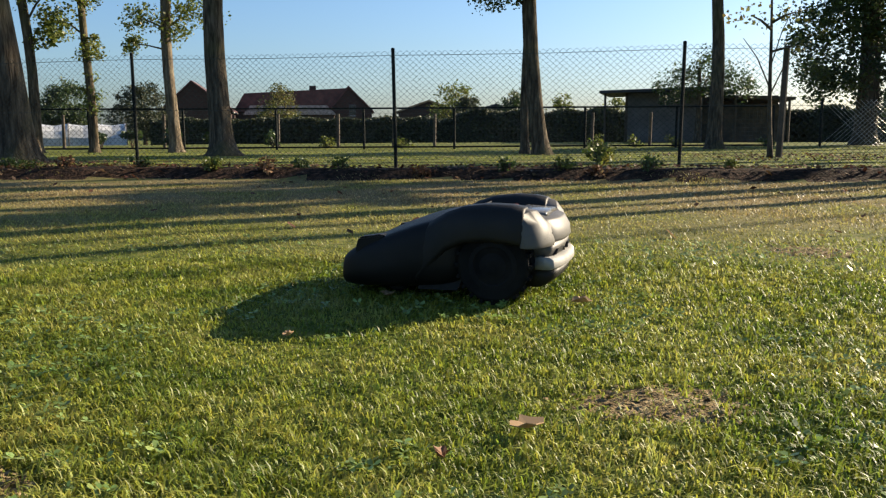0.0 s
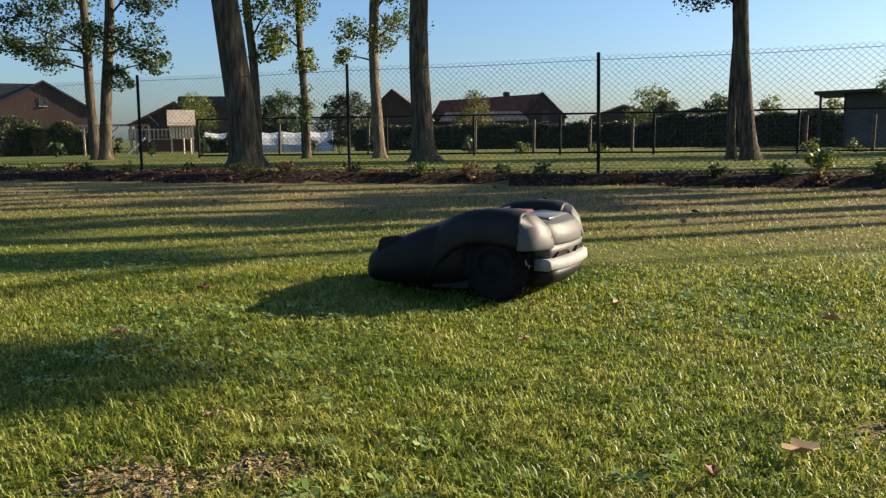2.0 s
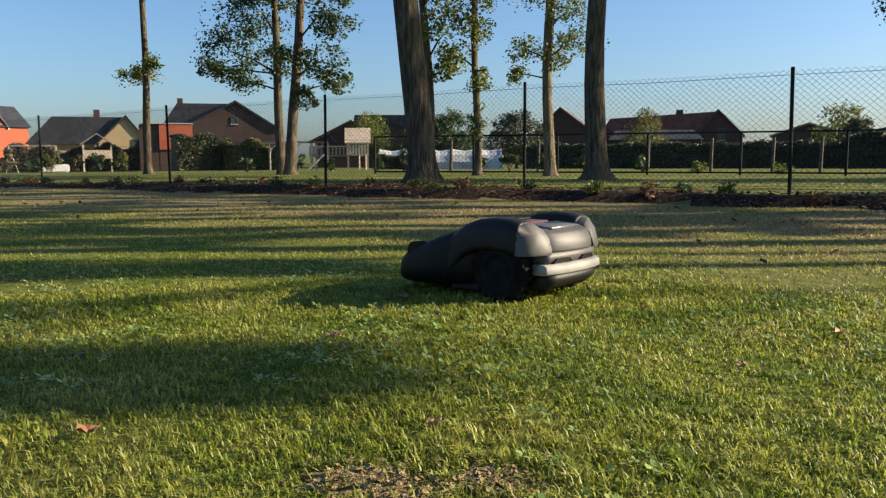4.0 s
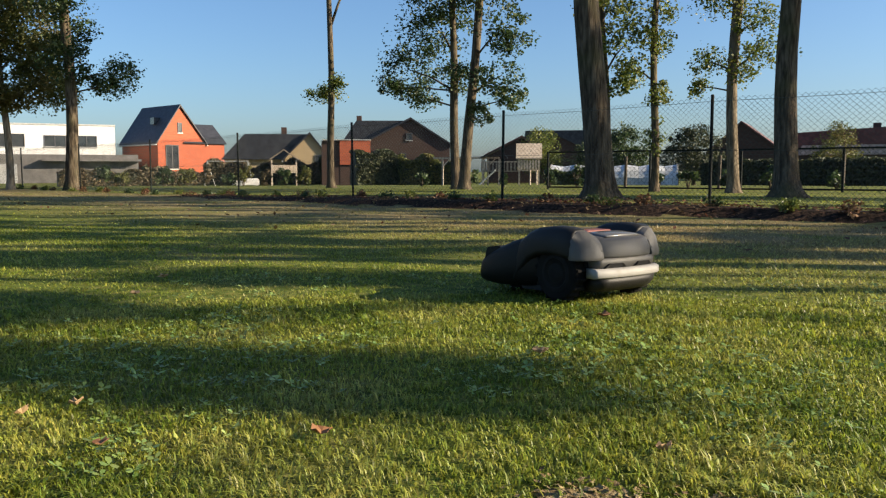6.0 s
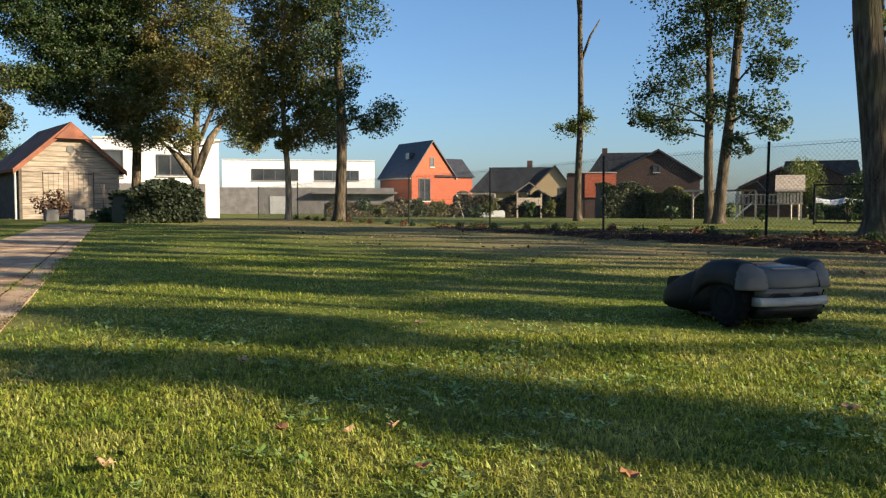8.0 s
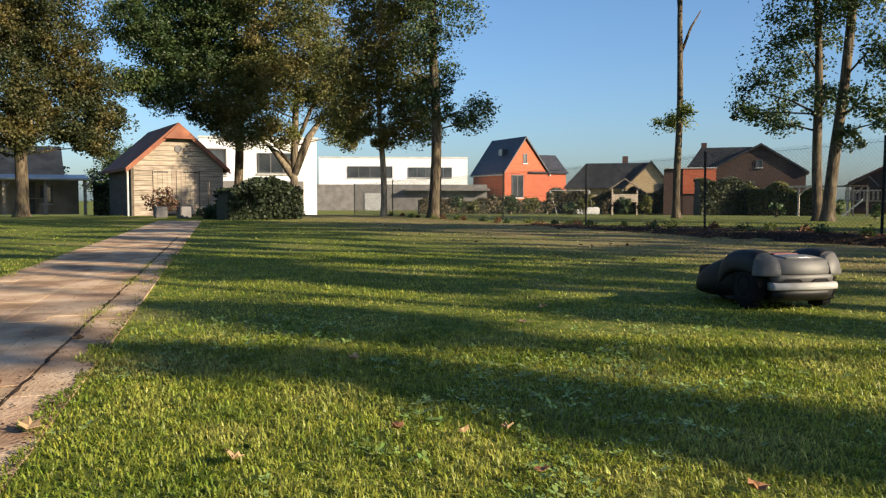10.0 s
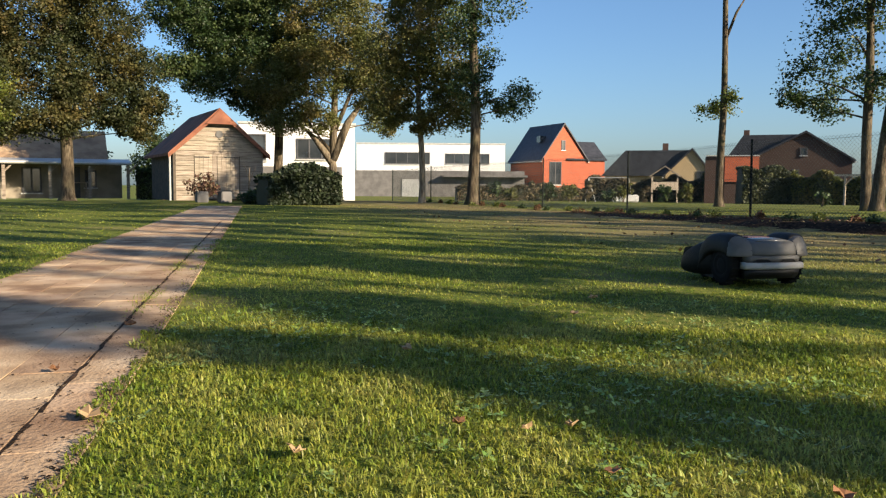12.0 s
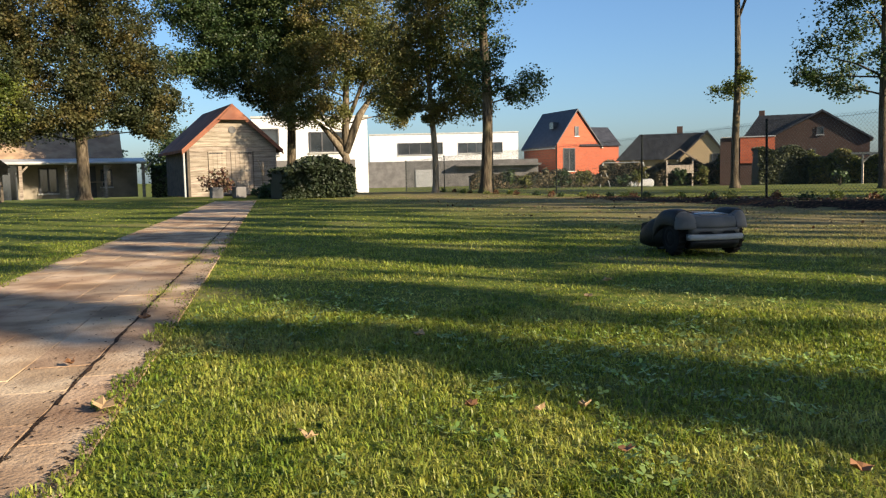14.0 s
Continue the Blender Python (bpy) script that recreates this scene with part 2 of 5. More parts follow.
def arrays(name, verts, faces, material, parent=None, label=""):
    """One mesh from numpy arrays; all faces have the same number of corners."""
    me = bpy.data.meshes.new(name)
    v = np.asarray(verts, np.float32).reshape(-1, 3); f = np.asarray(faces, np.int32); k = f.shape[1]
    me.vertices.add(len(v)); me.vertices.foreach_set("co", v.ravel())
    me.loops.add(f.size); me.loops.foreach_set("vertex_index", f.ravel())
    me.polygons.add(len(f)); me.polygons.foreach_set("loop_start", np.arange(0, f.size, k, dtype=np.int32))
    me.update(calc_edges=True)
    me.materials.append(material)
    ob = new(name, me)
    if parent:
        ob.parent = parent
    if label:
        ob["label"] = label
    return ob

def thing(name, label, category, m=None, group="", kind=""):
    ob = new(name); ob.empty_display_size = 0.1
    if m is not None:
        ob.matrix_basis = m
    return tagged(ob, label, category, group, kind)

def box(bm, x0, y0, z0, x1, y1, z1, bevel=0.0):
    r = bmesh.ops.create_cube(bm, size=1, matrix=Matrix.Translation(((x0 + x1) / 2, (y0 + y1) / 2, (z0 + z1) / 2)) @ Matrix.Diagonal((abs(x1 - x0), abs(y1 - y0), abs(z1 - z0), 1)))
    if bevel:
        es = {e for v in r["verts"] for e in v.link_edges}
        bmesh.ops.bevel(bm, geom=list(es), offset=bevel, segments=2, affect='EDGES')
    return bm

def bmbox(*a, **k):
    return box(bmesh.new(), *a, **k)

def prism(bm, poly, y0, y1, axis="y"):
    """A solid with the outline poly (x, z) from y0 to y1; axis 'x': outline (y, z) from x0 to x1."""
    P = (lambda a, b, c: (a, c, b)) if axis == "y" else (lambda a, b, c: (c, a, b))
    f0 = [bm.verts.new(P(a, b, y0)) for a, b in poly]; f1 = [bm.verts.new(P(a, b, y1)) for a, b in poly]
    n = len(poly)
    bm.faces.new(f0); bm.faces.new(f1[::-1])
    for i in range(n):
        bm.faces.new((f0[i], f1[i], f1[(i + 1) % n], f0[(i + 1) % n]))
    bmesh.ops.recalc_face_normals(bm, faces=bm.faces)
    return bm

def tube(bm, pts, radii, seg=8, cap=True):
    rings = []
    for i, p in enumerate(pts):
        p = Vector(p); d = (Vector(pts[min(i + 1, len(pts) - 1)]) - Vector(pts[max(i - 1, 0)])).normalized()
        a = d.orthogonal().normalized() if abs(d.z) < 0.95 else Vector((1, 0, 0)); a = (a - d * a.dot(d)).normalized(); b = d.cross(a)
        rings.append([bm.verts.new(p + (a * math.cos(2 * math.pi * k / seg) + b * math.sin(2 * math.pi * k / seg)) * radii[i]) for k in range(seg)])
    for r0, r1 in zip(rings, rings[1:]):
        for k in range(seg):
            bm.faces.new((r0[k], r0[(k + 1) % seg], r1[(k + 1) % seg], r1[k]))
    if cap:
        bm.faces.new(rings[0][::-1]); bm.faces.new(rings[-1])
    return bm

def loft(bm, rings, close=True):
    """Skin over rings (lists of points of equal length)."""
    R = [[bm.verts.new(p) for p in r] for r in rings]
    n = len(R[0])
    for a, b in zip(R, R[1:]):
        for k in range(n if close else n - 1):
            bm.faces.new((a[k], a[(k + 1) % n], b[(k + 1) % n], b[k]))
    if close:
        bm.faces.new(R[0][::-1]); bm.faces.new(R[-1])
    bmesh.ops.recalc_face_normals(bm, faces=bm.faces)
    return bm

def facing(p0, p1, z=0.0):
    """Pose whose x runs from p0 to p1 and whose y points away behind that front."""
    return pose(p0[0], p0[1], z, 0, 0, math.degrees(math.atan2(p1[1] - p0[1], p1[0] - p0[0])))

def leaves(rng, centres, spread, n, size, flat=0.5):
    """Leaf cards: n leaves about each centre; two triangles, bent along the midrib."""
    c = np.repeat(np.asarray(centres, float), n, axis=0); sp = np.repeat(np.asarray(spread, float), n, axis=0)
    g = rng.normal(size=c.shape); g /= np.maximum(np.linalg.norm(g, axis=1, keepdims=True), 1e-6)
    c = c + g * sp * (rng.random((len(c), 1)) ** 0.45)
    a = rng.normal(size=c.shape); a[:, 2] = a[:, 2] * flat - 0.3; a /= np.linalg.norm(a, axis=1, keepdims=True)
    b = np.cross(a, rng.normal(size=c.shape)); b /= np.linalg.norm(b, axis=1, keepdims=True)
    nn = np.cross(a, b)
    s = size * (0.55 + 0.9 * rng.random((len(c), 1)))
    v = np.stack([c - a * s * 0.5, c + b * s * 0.38 + nn * s * 0.08, c + a * s * 0.55, c - b * s * 0.38 + nn * s * 0.08], 1)
    f = np.arange(len(c) * 4).reshape(-1, 4)
    f = np.concatenate([f[:, [0, 1, 2]], f[:, [0, 2, 3]]])
    return v.reshape(-1, 3), f

# ---------- terrain ----------
def smooth(a, b, v):
    u = np.clip((v - a) / (b - a), 0, 1)
    return u * u * (3 - 2 * u)

def fence_v(x, y):
    return y - (8.8 - 0.17 * x)

def height(x, y):
    x, y = np.asarray(x, float), np.asarray(y, float)
    v = fence_v(x, y)
    edge = -0.62 + 0.12 * np.sin(x * 1.7) + 0.08 * np.sin(x * 4.1 + 1) - 0.35 * smooth(-2, -7, x)
    bank = 0.10 * smooth(-16, -6, x) * smooth(edge, edge + 0.22, v) * (1 - smooth(0.5, 9, v))
    far = -0.5 * smooth(27, 60, np.hypot(x, y))
    soft = 0.006 * np.sin(x * 2.3 + y) * np.sin(y * 1.9 - x * 0.7)
    return bank + far + soft

def build_ground():
    xs = np.unique(np.concatenate([-np.geomspace(32, 900, 26), np.arange(-32, 12, 0.3), np.geomspace(12, 900, 26)]))
    ys = np.unique(np.concatenate([-np.geomspace(4, 900, 22), np.arange(-4, 6.5, 0.3), np.arange(6.5, 12.5, 0.09), np.arange(12.5, 28, 0.4), np.geomspace(28, 900, 28)]))
    X, Y = np.meshgrid(xs, ys)
    Z = height(X, Y)
    v = np.stack([X, Y, Z], -1).reshape(-1, 3); nx = len(xs)
    i = (np.arange(len(ys) - 1)[:, None] * nx + np.arange(nx - 1)[None]).ravel()
    f = np.stack([i, i + 1, i + 1 + nx, i + nx], 1)
    g = arrays("ground", v, f, M_TURF)
    g.data.materials.append(M_SOIL)
    c = v[f].mean(1); cv = fence_v(c[:, 0], c[:, 1])
    wob = 0.10 * np.sin(c[:, 0] * 1.7) + 0.08 * np.sin(c[:, 0] * 4.1 + 1) + 0.06 * np.sin(c[:, 0] * 9)
    soil = (cv > -0.66 + wob - 0.35 * smooth(-2, -7, c[:, 0])) & (cv < 0.02 + wob * 0.6) & (c[:, 0] > -15) & (c[:, 0] < 14)
    g.data.polygons.foreach_set("material_index", soil.astype(np.int32))
    g.data.polygons.foreach_set("use_smooth", np.ones(len(f), bool))
    tagged(g, "mown lawn with worn brown patches and a dark soil bank", "lawn", kind="structure")

# path line: right edge through PR, running along PD
PR, PD, PN = Vector((-1.84, -0.325, 0)), Vector((-0.9611, 0.2763, 0)), Vector((-0.2763, -0.9611, 0))
PATH_W = 1.07
def on_path(x, y, m=0.0):
    dx, dy = x - PR.x, y - PR.y
    u = dx * PN.x + dy * PN.y; s = dx * PD.x + dy * PD.y
    return (u > -m) & (u < PATH_W + m) & (s < 20.5)

BARE = [(0.60, 1.31, 0.16, 0.11), (-0.66, 0.90, 0.12, 0.07), (-0.48, 0.98, 0.07, 0.05), (1.75, 3.2, 0.18, 0.16)]

def build_bare():
    for bx, by, ba, bb in BARE:
        bm = bmesh.new(); k = 28
        out = [bm.verts.new((bx + math.cos(6.283 * i / k) * ba * (1 + 0.2 * math.sin(i * 2.7)), by + math.sin(6.283 * i / k) * bb * (1 + 0.2 * math.sin(i * 1.9 + 1)), float(height(bx, by)) + 0.001)) for i in range(k)]
        c = bm.verts.new((bx, by, float(height(bx, by)) + 0.011))
        for i in range(k):
            bm.faces.new((out[i], out[(i + 1) % k], c))
        tagged(link('worn_patch', bm, M_STRAW), 'bare worn patch of straw and soil in the lawn', 'bare patch', kind='structure')
    rng = np.random.default_rng(21); cs = np.concatenate([np.stack([bx + rng.normal(0, ba * 0.6, 260), by + rng.normal(0, bb * 0.6, 260), np.full(260, 0.010)], 1) for bx, by, ba, bb in BARE])
    V, F = flat_bits(rng, cs, 0.016, 0.3)
    tagged(arrays('thatch', V, F, M_STRAW), 'dry cut straw lying on worn patches', 'thatch', kind='stuff')

def build_grass():
    rng = np.random.default_rng(5)
    cx, cy = -0.1, -0.25
    for name, r0, r1, n, hgt, wid in (("grass_near", 0.75, 3.4, 400000, 0.021, 0.00125), ("grass_middle", 3.2, 8.5, 300000, 0.019, 0.0030), ("grass_far", 8.3, 24, 60000, 0.018, 0.010)):
        r = r0 + (r1 - r0) * rng.random(n) ** (0.8 if r0 < 2 else 1.0); a = np.radians(rng.uniform(38, 208, n))
        x, y = cx + r * np.cos(a), cy + r * np.sin(a)
        patch = np.sin(x * 1.9 + 2 * np.sin(y * 1.3)) * np.sin(y * 2.3 + 1.5 * np.sin(x * 1.1)) + 0.5 * np.sin(x * 5.1 + y * 3.3)
        tuft = np.sin(x * 31 + 3 * np.sin(y * 17)) * np.sin(y * 37 + 3 * np.sin(x * 19)) + 0.6 * np.sin(x * 73 + y * 41) * np.sin(y * 67 - x * 29)
        v = fence_v(x, y)
        keep = ~on_path(x, y, -0.02 - 0.028 * (np.sin(x * 9 + y * 4) + np.sin(x * 23.0) * 0.6 + 0.8)) & ~((v > -0.62) & (v < 0.0) & (x > -15)) & (rng.random(n) < 0.80 + 0.22 * patch)
        for bx, by, ba, bb in BARE:
            q = ((x - bx) / ba) ** 2 + ((y - by) / bb) ** 2 + 0.35 * np.sin(x * 37 + 2 * np.sin(y * 31))
            keep &= (q > 1) | (rng.random(len(x)) < 0.30)
        x, y, r, patch, tuft = x[keep], y[keep], r[keep], patch[keep], tuft[keep]; n = len(x)
        z = height(x, y) + 0.007 * on_path(x, y, 0.0)
        th = rng.uniform(0, 2 * np.pi, n); tilt = rng.uniform(0.35, 1.35, n)
        h = hgt * (0.55 + 0.75 * rng.random(n)) * (1 + 0.25 * patch) * (0.88 + 0.42 * tuft); w = wid * (0.6 + 0.8 * rng.random(n)) * (0.75 + 0.25 * r / r0)
        dx, dy = np.cos(th), np.sin(th)
        base = np.stack([x, y, z], 1); side = np.stack([-dy, dx, 0 * dx], 1) * w[:, None]
        mid = base + np.stack([dx * h * 0.35 * tilt, dy * h * 0.35 * tilt, h * 0.6], 1)
        tip = base + np.stack([dx * h * 0.95 * tilt, dy * h * 0.95 * tilt, h * (1.05 - 0.4 * tilt)], 1)
        V = np.stack([base - side, base + side, mid + side * 0.8, mid - side * 0.8, tip], 1).reshape(-1, 3)
        i = np.arange(n)[:, None] * 5
        F = np.concatenate([i + [0, 1, 2], i + [0, 2, 3], i + [3, 2, 4]])
        if r0 > 2:
            V = np.stack([base - side, base + side, tip], 1).reshape(-1, 3); F = np.arange(3 * n).reshape(-1, 3)
        tagged(arrays(name, V, F, M_BLADE), "short mown green grass with some yellowed blades", "grass", kind="stuff")
    # tufts in the open joint of the path
    n = 900
    sa = np.concatenate([rng.normal(2.6, 0.25, n // 3), rng.normal(4.2, 0.2, n // 3), rng.normal(5.6, 0.5, n // 3)]); u = rng.normal(0.165, 0.028, n)
    x, y = PR.x + PD.x * sa + PN.x * u, PR.y + PD.y * sa + PN.y * u; th = rng.uniform(0, 6.283, n); h = rng.uniform(0.005, 0.018, n)
    base = np.stack([x, y, np.full(n, 0.006)], 1); side = np.stack([-np.sin(th), np.cos(th), 0 * th], 1) * 0.002; tip = base + np.stack([np.cos(th) * h * 0.7, np.sin(th) * h * 0.7, h], 1)
    tagged(arrays("joint_grass", np.stack([base - side, base + side, tip], 1).reshape(-1, 3), np.arange(3 * n).reshape(-1, 3), M_BLADE), "small grass tufts in the joint of the path", "grass", kind="stuff")
    # clover and broad weeds close by
    n = 24000
    r = 0.8 + 3.2 * rng.random(n); a = np.radians(rng.uniform(38, 208, n)); x, y = cx + r * np.cos(a), cy + r * np.sin(a)
    k = (np.sin(x * 2.7 + 1) * np.sin(y * 3.1 + x) + 0.7 * np.sin(x * 11 + 2 * np.sin(y * 9)) * np.sin(y * 13) > 0.35 - 0.3 * rng.random(n)) & ~on_path(x, y, 0.02)
    x, y = x[k], y[k]; n = len(x); z = height(x, y) + rng.uniform(0.010, 0.023, n); s = 0.0035 + 0.009 * rng.random(n) ** 2
    Vs, Fs = [], []
    tz, ta = rng.normal(0, 0.3, (n, 2)), rng.uniform(0, 6.28, n)
    for leaf in range(3):
        c = ta + leaf * 2.094
        pts = []
        for q, rr in ((0, 0.0), (-0.6, 0.8), (-0.28, 1.35), (0.28, 1.35), (0.6, 0.8)):
            px, py = np.cos(c + q) * rr * s, np.sin(c + q) * rr * s
            pts.append(np.stack([x + px, y + py, z + px * tz[:, 0] + py * tz[:, 1] + 0.2 * rr * s], 1))
        Vs.append(np.stack(pts, 1).reshape(-1, 3))
    V = np.concatenate(Vs); i = np.arange(len(V) // 5)[:, None] * 5
    F = np.concatenate([i + [0, 1, 2], i + [0, 2, 3], i + [0, 3, 4]])
    tagged(arrays("clover", V, F, M_CLOVER), "small dark green clover leaves in the lawn", "clover", kind="stuff")

def build_litter():
    """Fallen leaves: thick along the soil bank, thin over the lawn."""
    rng = np.random.default_rng(9)
    x = rng.uniform(-15, 12, 5200); near = rng.random(5200) < 0.75; v = rng.normal(-0.22, 0.20, 5200); y = 8.8 - 0.17 * x + v - 0.15 * (x < -4)
    x2 = rng.uniform(-16, 7, 420); y2 = rng.uniform(3.5, 8.6, 420) - 0.17 * np.minimum(x2, 0)
    x3 = -5.2 + rng.normal(0, 0.8, 500); y3 = 10.1 + rng.normal(0, 0.5, 500)
    x4 = rng.uniform(4, 9, 900); y4 = rng.uniform(9.5, 15, 900)
    x, y = x[near], y[near]
    x, y = np.concatenate([x, x2, x3, x4]), np.concatenate([y, y2, y3, y4])
    z = height(x, y) + 0.022
    C = np.stack([x, y, z], 1); n = len(x)
    V, F = flat_bits(rng, C, 0.055, 0.35)
    tagged(arrays("leaf_litter", V, F, M_DEAD), "dry brown fallen leaves along the soil bank", "leaf litter", kind="stuff")

def flat_bits(rng, c, size, tilt=0.25):
    """Small leaf-shaped bits lying about flat."""
    c = np.asarray(c, float); n = len(c); th = rng.uniform(0, 2 * np.pi, n); s = size * rng.uniform(0.5, 1.2, (n, 1))
    a = np.stack([np.cos(th), np.sin(th), rng.normal(0, tilt, n)], 1); b = np.stack([-np.sin(th), np.cos(th), rng.normal(0, tilt, n)], 1)
    v = np.stack([c - a * s * 0.5, c + b * s * 0.33, c + a * s * 0.5, c - b * s * 0.33], 1); f = np.arange(4 * n).reshape(-1, 4)
    return v.reshape(-1, 3), np.concatenate([f[:, [0, 1, 2]], f[:, [0, 2, 3]]])

def fallen_leaf(x, y, size, rot, material, label):
    bm = bmesh.new()
    out = [(-0.5, 0), (-0.36, 0.26), (-0.15, 0.22), (0.0, 0.46), (0.2, 0.25), (0.5, 0.1), (0.42, -0.06), (0.22, -0.24), (0.02, -0.42), (-0.14, -0.2), (-0.38, -0.2)]
    rng = random.Random(int(x * 977 + y * 31))
    c0, c1 = bm.verts.new((0, 0, 0.012)), bm.verts.new((0, 0, 0.006))
    top = [bm.verts.new((a * size, b * size, 0.010 + 0.012 * rng.random() + abs(b) * size * 0.22)) for a, b in out]
    bot = [bm.verts.new(q.co - Vector((0, 0, 0.0015))) for q in top]
    for i in range(len(out)):
        j = (i + 1) % len(out)
        bm.faces.new((c0, top[i], top[j])); bm.faces.new((c1, bot[j], bot[i])); bm.faces.new((top[i], bot[i], bot[j], top[j]))
    ob = link("fallen_leaf", bm, material)
    ob.matrix_basis = pose(x, y, float(height(x, y)) + 0.012, rng.uniform(-9, 9), rng.uniform(-9, 9), rot)
    tagged(ob, label, "leaf", "fallen leaves on the lawn")

# ---------- fence ----------
POSTS = [6.0, 2.74, -0.2, -3.17, -6.3, -9.64, -13.3, -17.17, -21.35, -25.9, -30.8]
def build_fence():
    fence = thing("chain_link_fence", "dark green chain-link fence on slim steel posts", "fence")
    P = [Vector((x, 8.8 - 0.17 * x, float(height(x, 8.8 - 0.17 * x)))) for x in POSTS]
    for i, p in enumerate(P):
        bm = bmesh.new(); lean = 0.02 * math.sin(i * 2.1)
        tube(bm, [p - Vector((0, 0, 0.1)), p + Vector((lean, 0, 1.25))], [0.019, 0.019], 10)
        tube(bm, [p + Vector((lean, 0, 1.25)), p + Vector((lean, 0, 1.27))], [0.022, 0.016], 10)
        part("post", bm, M_POST, fence)
    top = 1.21
    for a, b in zip(P, P[1:]):
        d = b - a; Lh = Vector((d.x, d.y, 0)).length; ux, uy = d.x / Lh, d.y / Lh
        n = int(Lh / 0.034); rows = 40; st = top / rows
        i, j = np.meshgrid(np.arange(n), np.arange(rows + 1), indexing="ij")
        s = (i + 0.5 + 0.5 * np.where((i + j) % 2 == 0, 1, -1) * 1.03) * (Lh / n)
        sag = -0.015 * np.sin(np.pi * s / Lh)
        zz = a.z + d.z * s / Lh + 0.03 + j * st + sag
        C = np.stack([a.x + ux * s, a.y + uy * s + 0.0, zz], -1)
        nr = np.array([-uy, ux, 0])
        C = C + nr * (0.03 + np.where((i + j) % 2 == 0, 0.0015, -0.0015))[..., None]
        rad = 0.0025
        offs = [np.array([ux, uy, 0]) * rad * math.cos(q) + nr * rad * math.sin(q) for q in (0.5, 2.6, 4.7)]
        V = np.stack([C + o for o in offs], 2)        # n, rows+1, 3, 3
        idx = np.arange(V.shape[0] * V.shape[1] * 3).reshape(V.shape[0], V.shape[1], 3)
        F = []
        for k in range(3):
            F.append(np.stack([idx[:, :-1, k], idx[:, :-1, (k + 1) % 3], idx[:, 1:, (k + 1) % 3], idx[:, 1:, k]], -1).reshape(-1, 4))
        arrays("wire_mesh", V.reshape(-1, 3), np.concatenate(F), M_WIRE, fence)
        for h in (1.19, 0.63, 0.06):
            bm = bmesh.new()
            o = Vector((-uy, ux, 0)) * 0.03
            tube(bm, [a + o + Vector((0, 0, h)), (a + b) / 2 + o + Vector((0, 0, h - 0.012)), b + o + Vector((0, 0, h))], [0.0024] * 3, 5)
            part("tension_wire", bm, M_WIRE, fence)

def build_far_fence():
    f = thing("garden_fence", "low dark garden fence with a round top rail", "fence")
    xs = [-11.2, -8.3, -6.0, -3.7, -1.5, 0.79, 4.1, 6.4, 8.8]
    for x in xs:
        y = 20.9 - 0.02 * x * x * 0.2; z = float(height(x, y))
        bm = bmesh.new(); tube(bm, [(x, y, z - 0.1), (x, y, z + 1.05)], [0.032, 0.032], 8); part("post", bm, M_POST, f)
    for a, b in zip(xs, xs[1:]):
        ya, yb = 20.9 - 0.004 * a * a, 20.9 - 0.004 * b * b
        for h in (1.03, 0.06):
            bm = bmesh.new(); tube(bm, [(a, ya, float(height(a, ya)) + h), (b, yb, float(height(b, yb)) + h)], [0.022, 0.022], 6); part("rail", bm, M_POST, f)
        n = int(abs(b - a) / 0.1)
        V, F = [], []
        bm = bmesh.new()
        for h in np.arange(0.2, 1.0, 0.1):
            tube(bm, [(a, ya, float(height(a, ya)) + h), (b, yb, float(height(b, yb)) + h)], [0.0022, 0.0022], 3, cap=False)
        for k in range(1, n):
            q = k / n
            tube(bm, [(a + (b - a) * q, ya + (yb - ya) * q, 0.05), (a + (b - a) * q, ya + (yb - ya) * q, 1.02)], [0.0022, 0.0022], 3, cap=False)
        part("wire_mesh", bm, M_WIRE, f)
    for x, y in ((-10.2, 23.5), (-7.4, 23.6), (-4.2, 23.8), (-2.5, 24.0), (-0.9, 24.2), (0.3, 24.2), (4.9, 24.0), (6.6, 24.0)):
        bm = bmesh.new(); tube(bm, [(x, y, -0.1), (x + 0.02, y, 0.95)], [0.05, 0.045], 7)
        o = link("wooden_stake", bm, M_WOODD); tagged(o, "short weathered wooden stake in the far meadow", "stake", "stakes in the meadow")

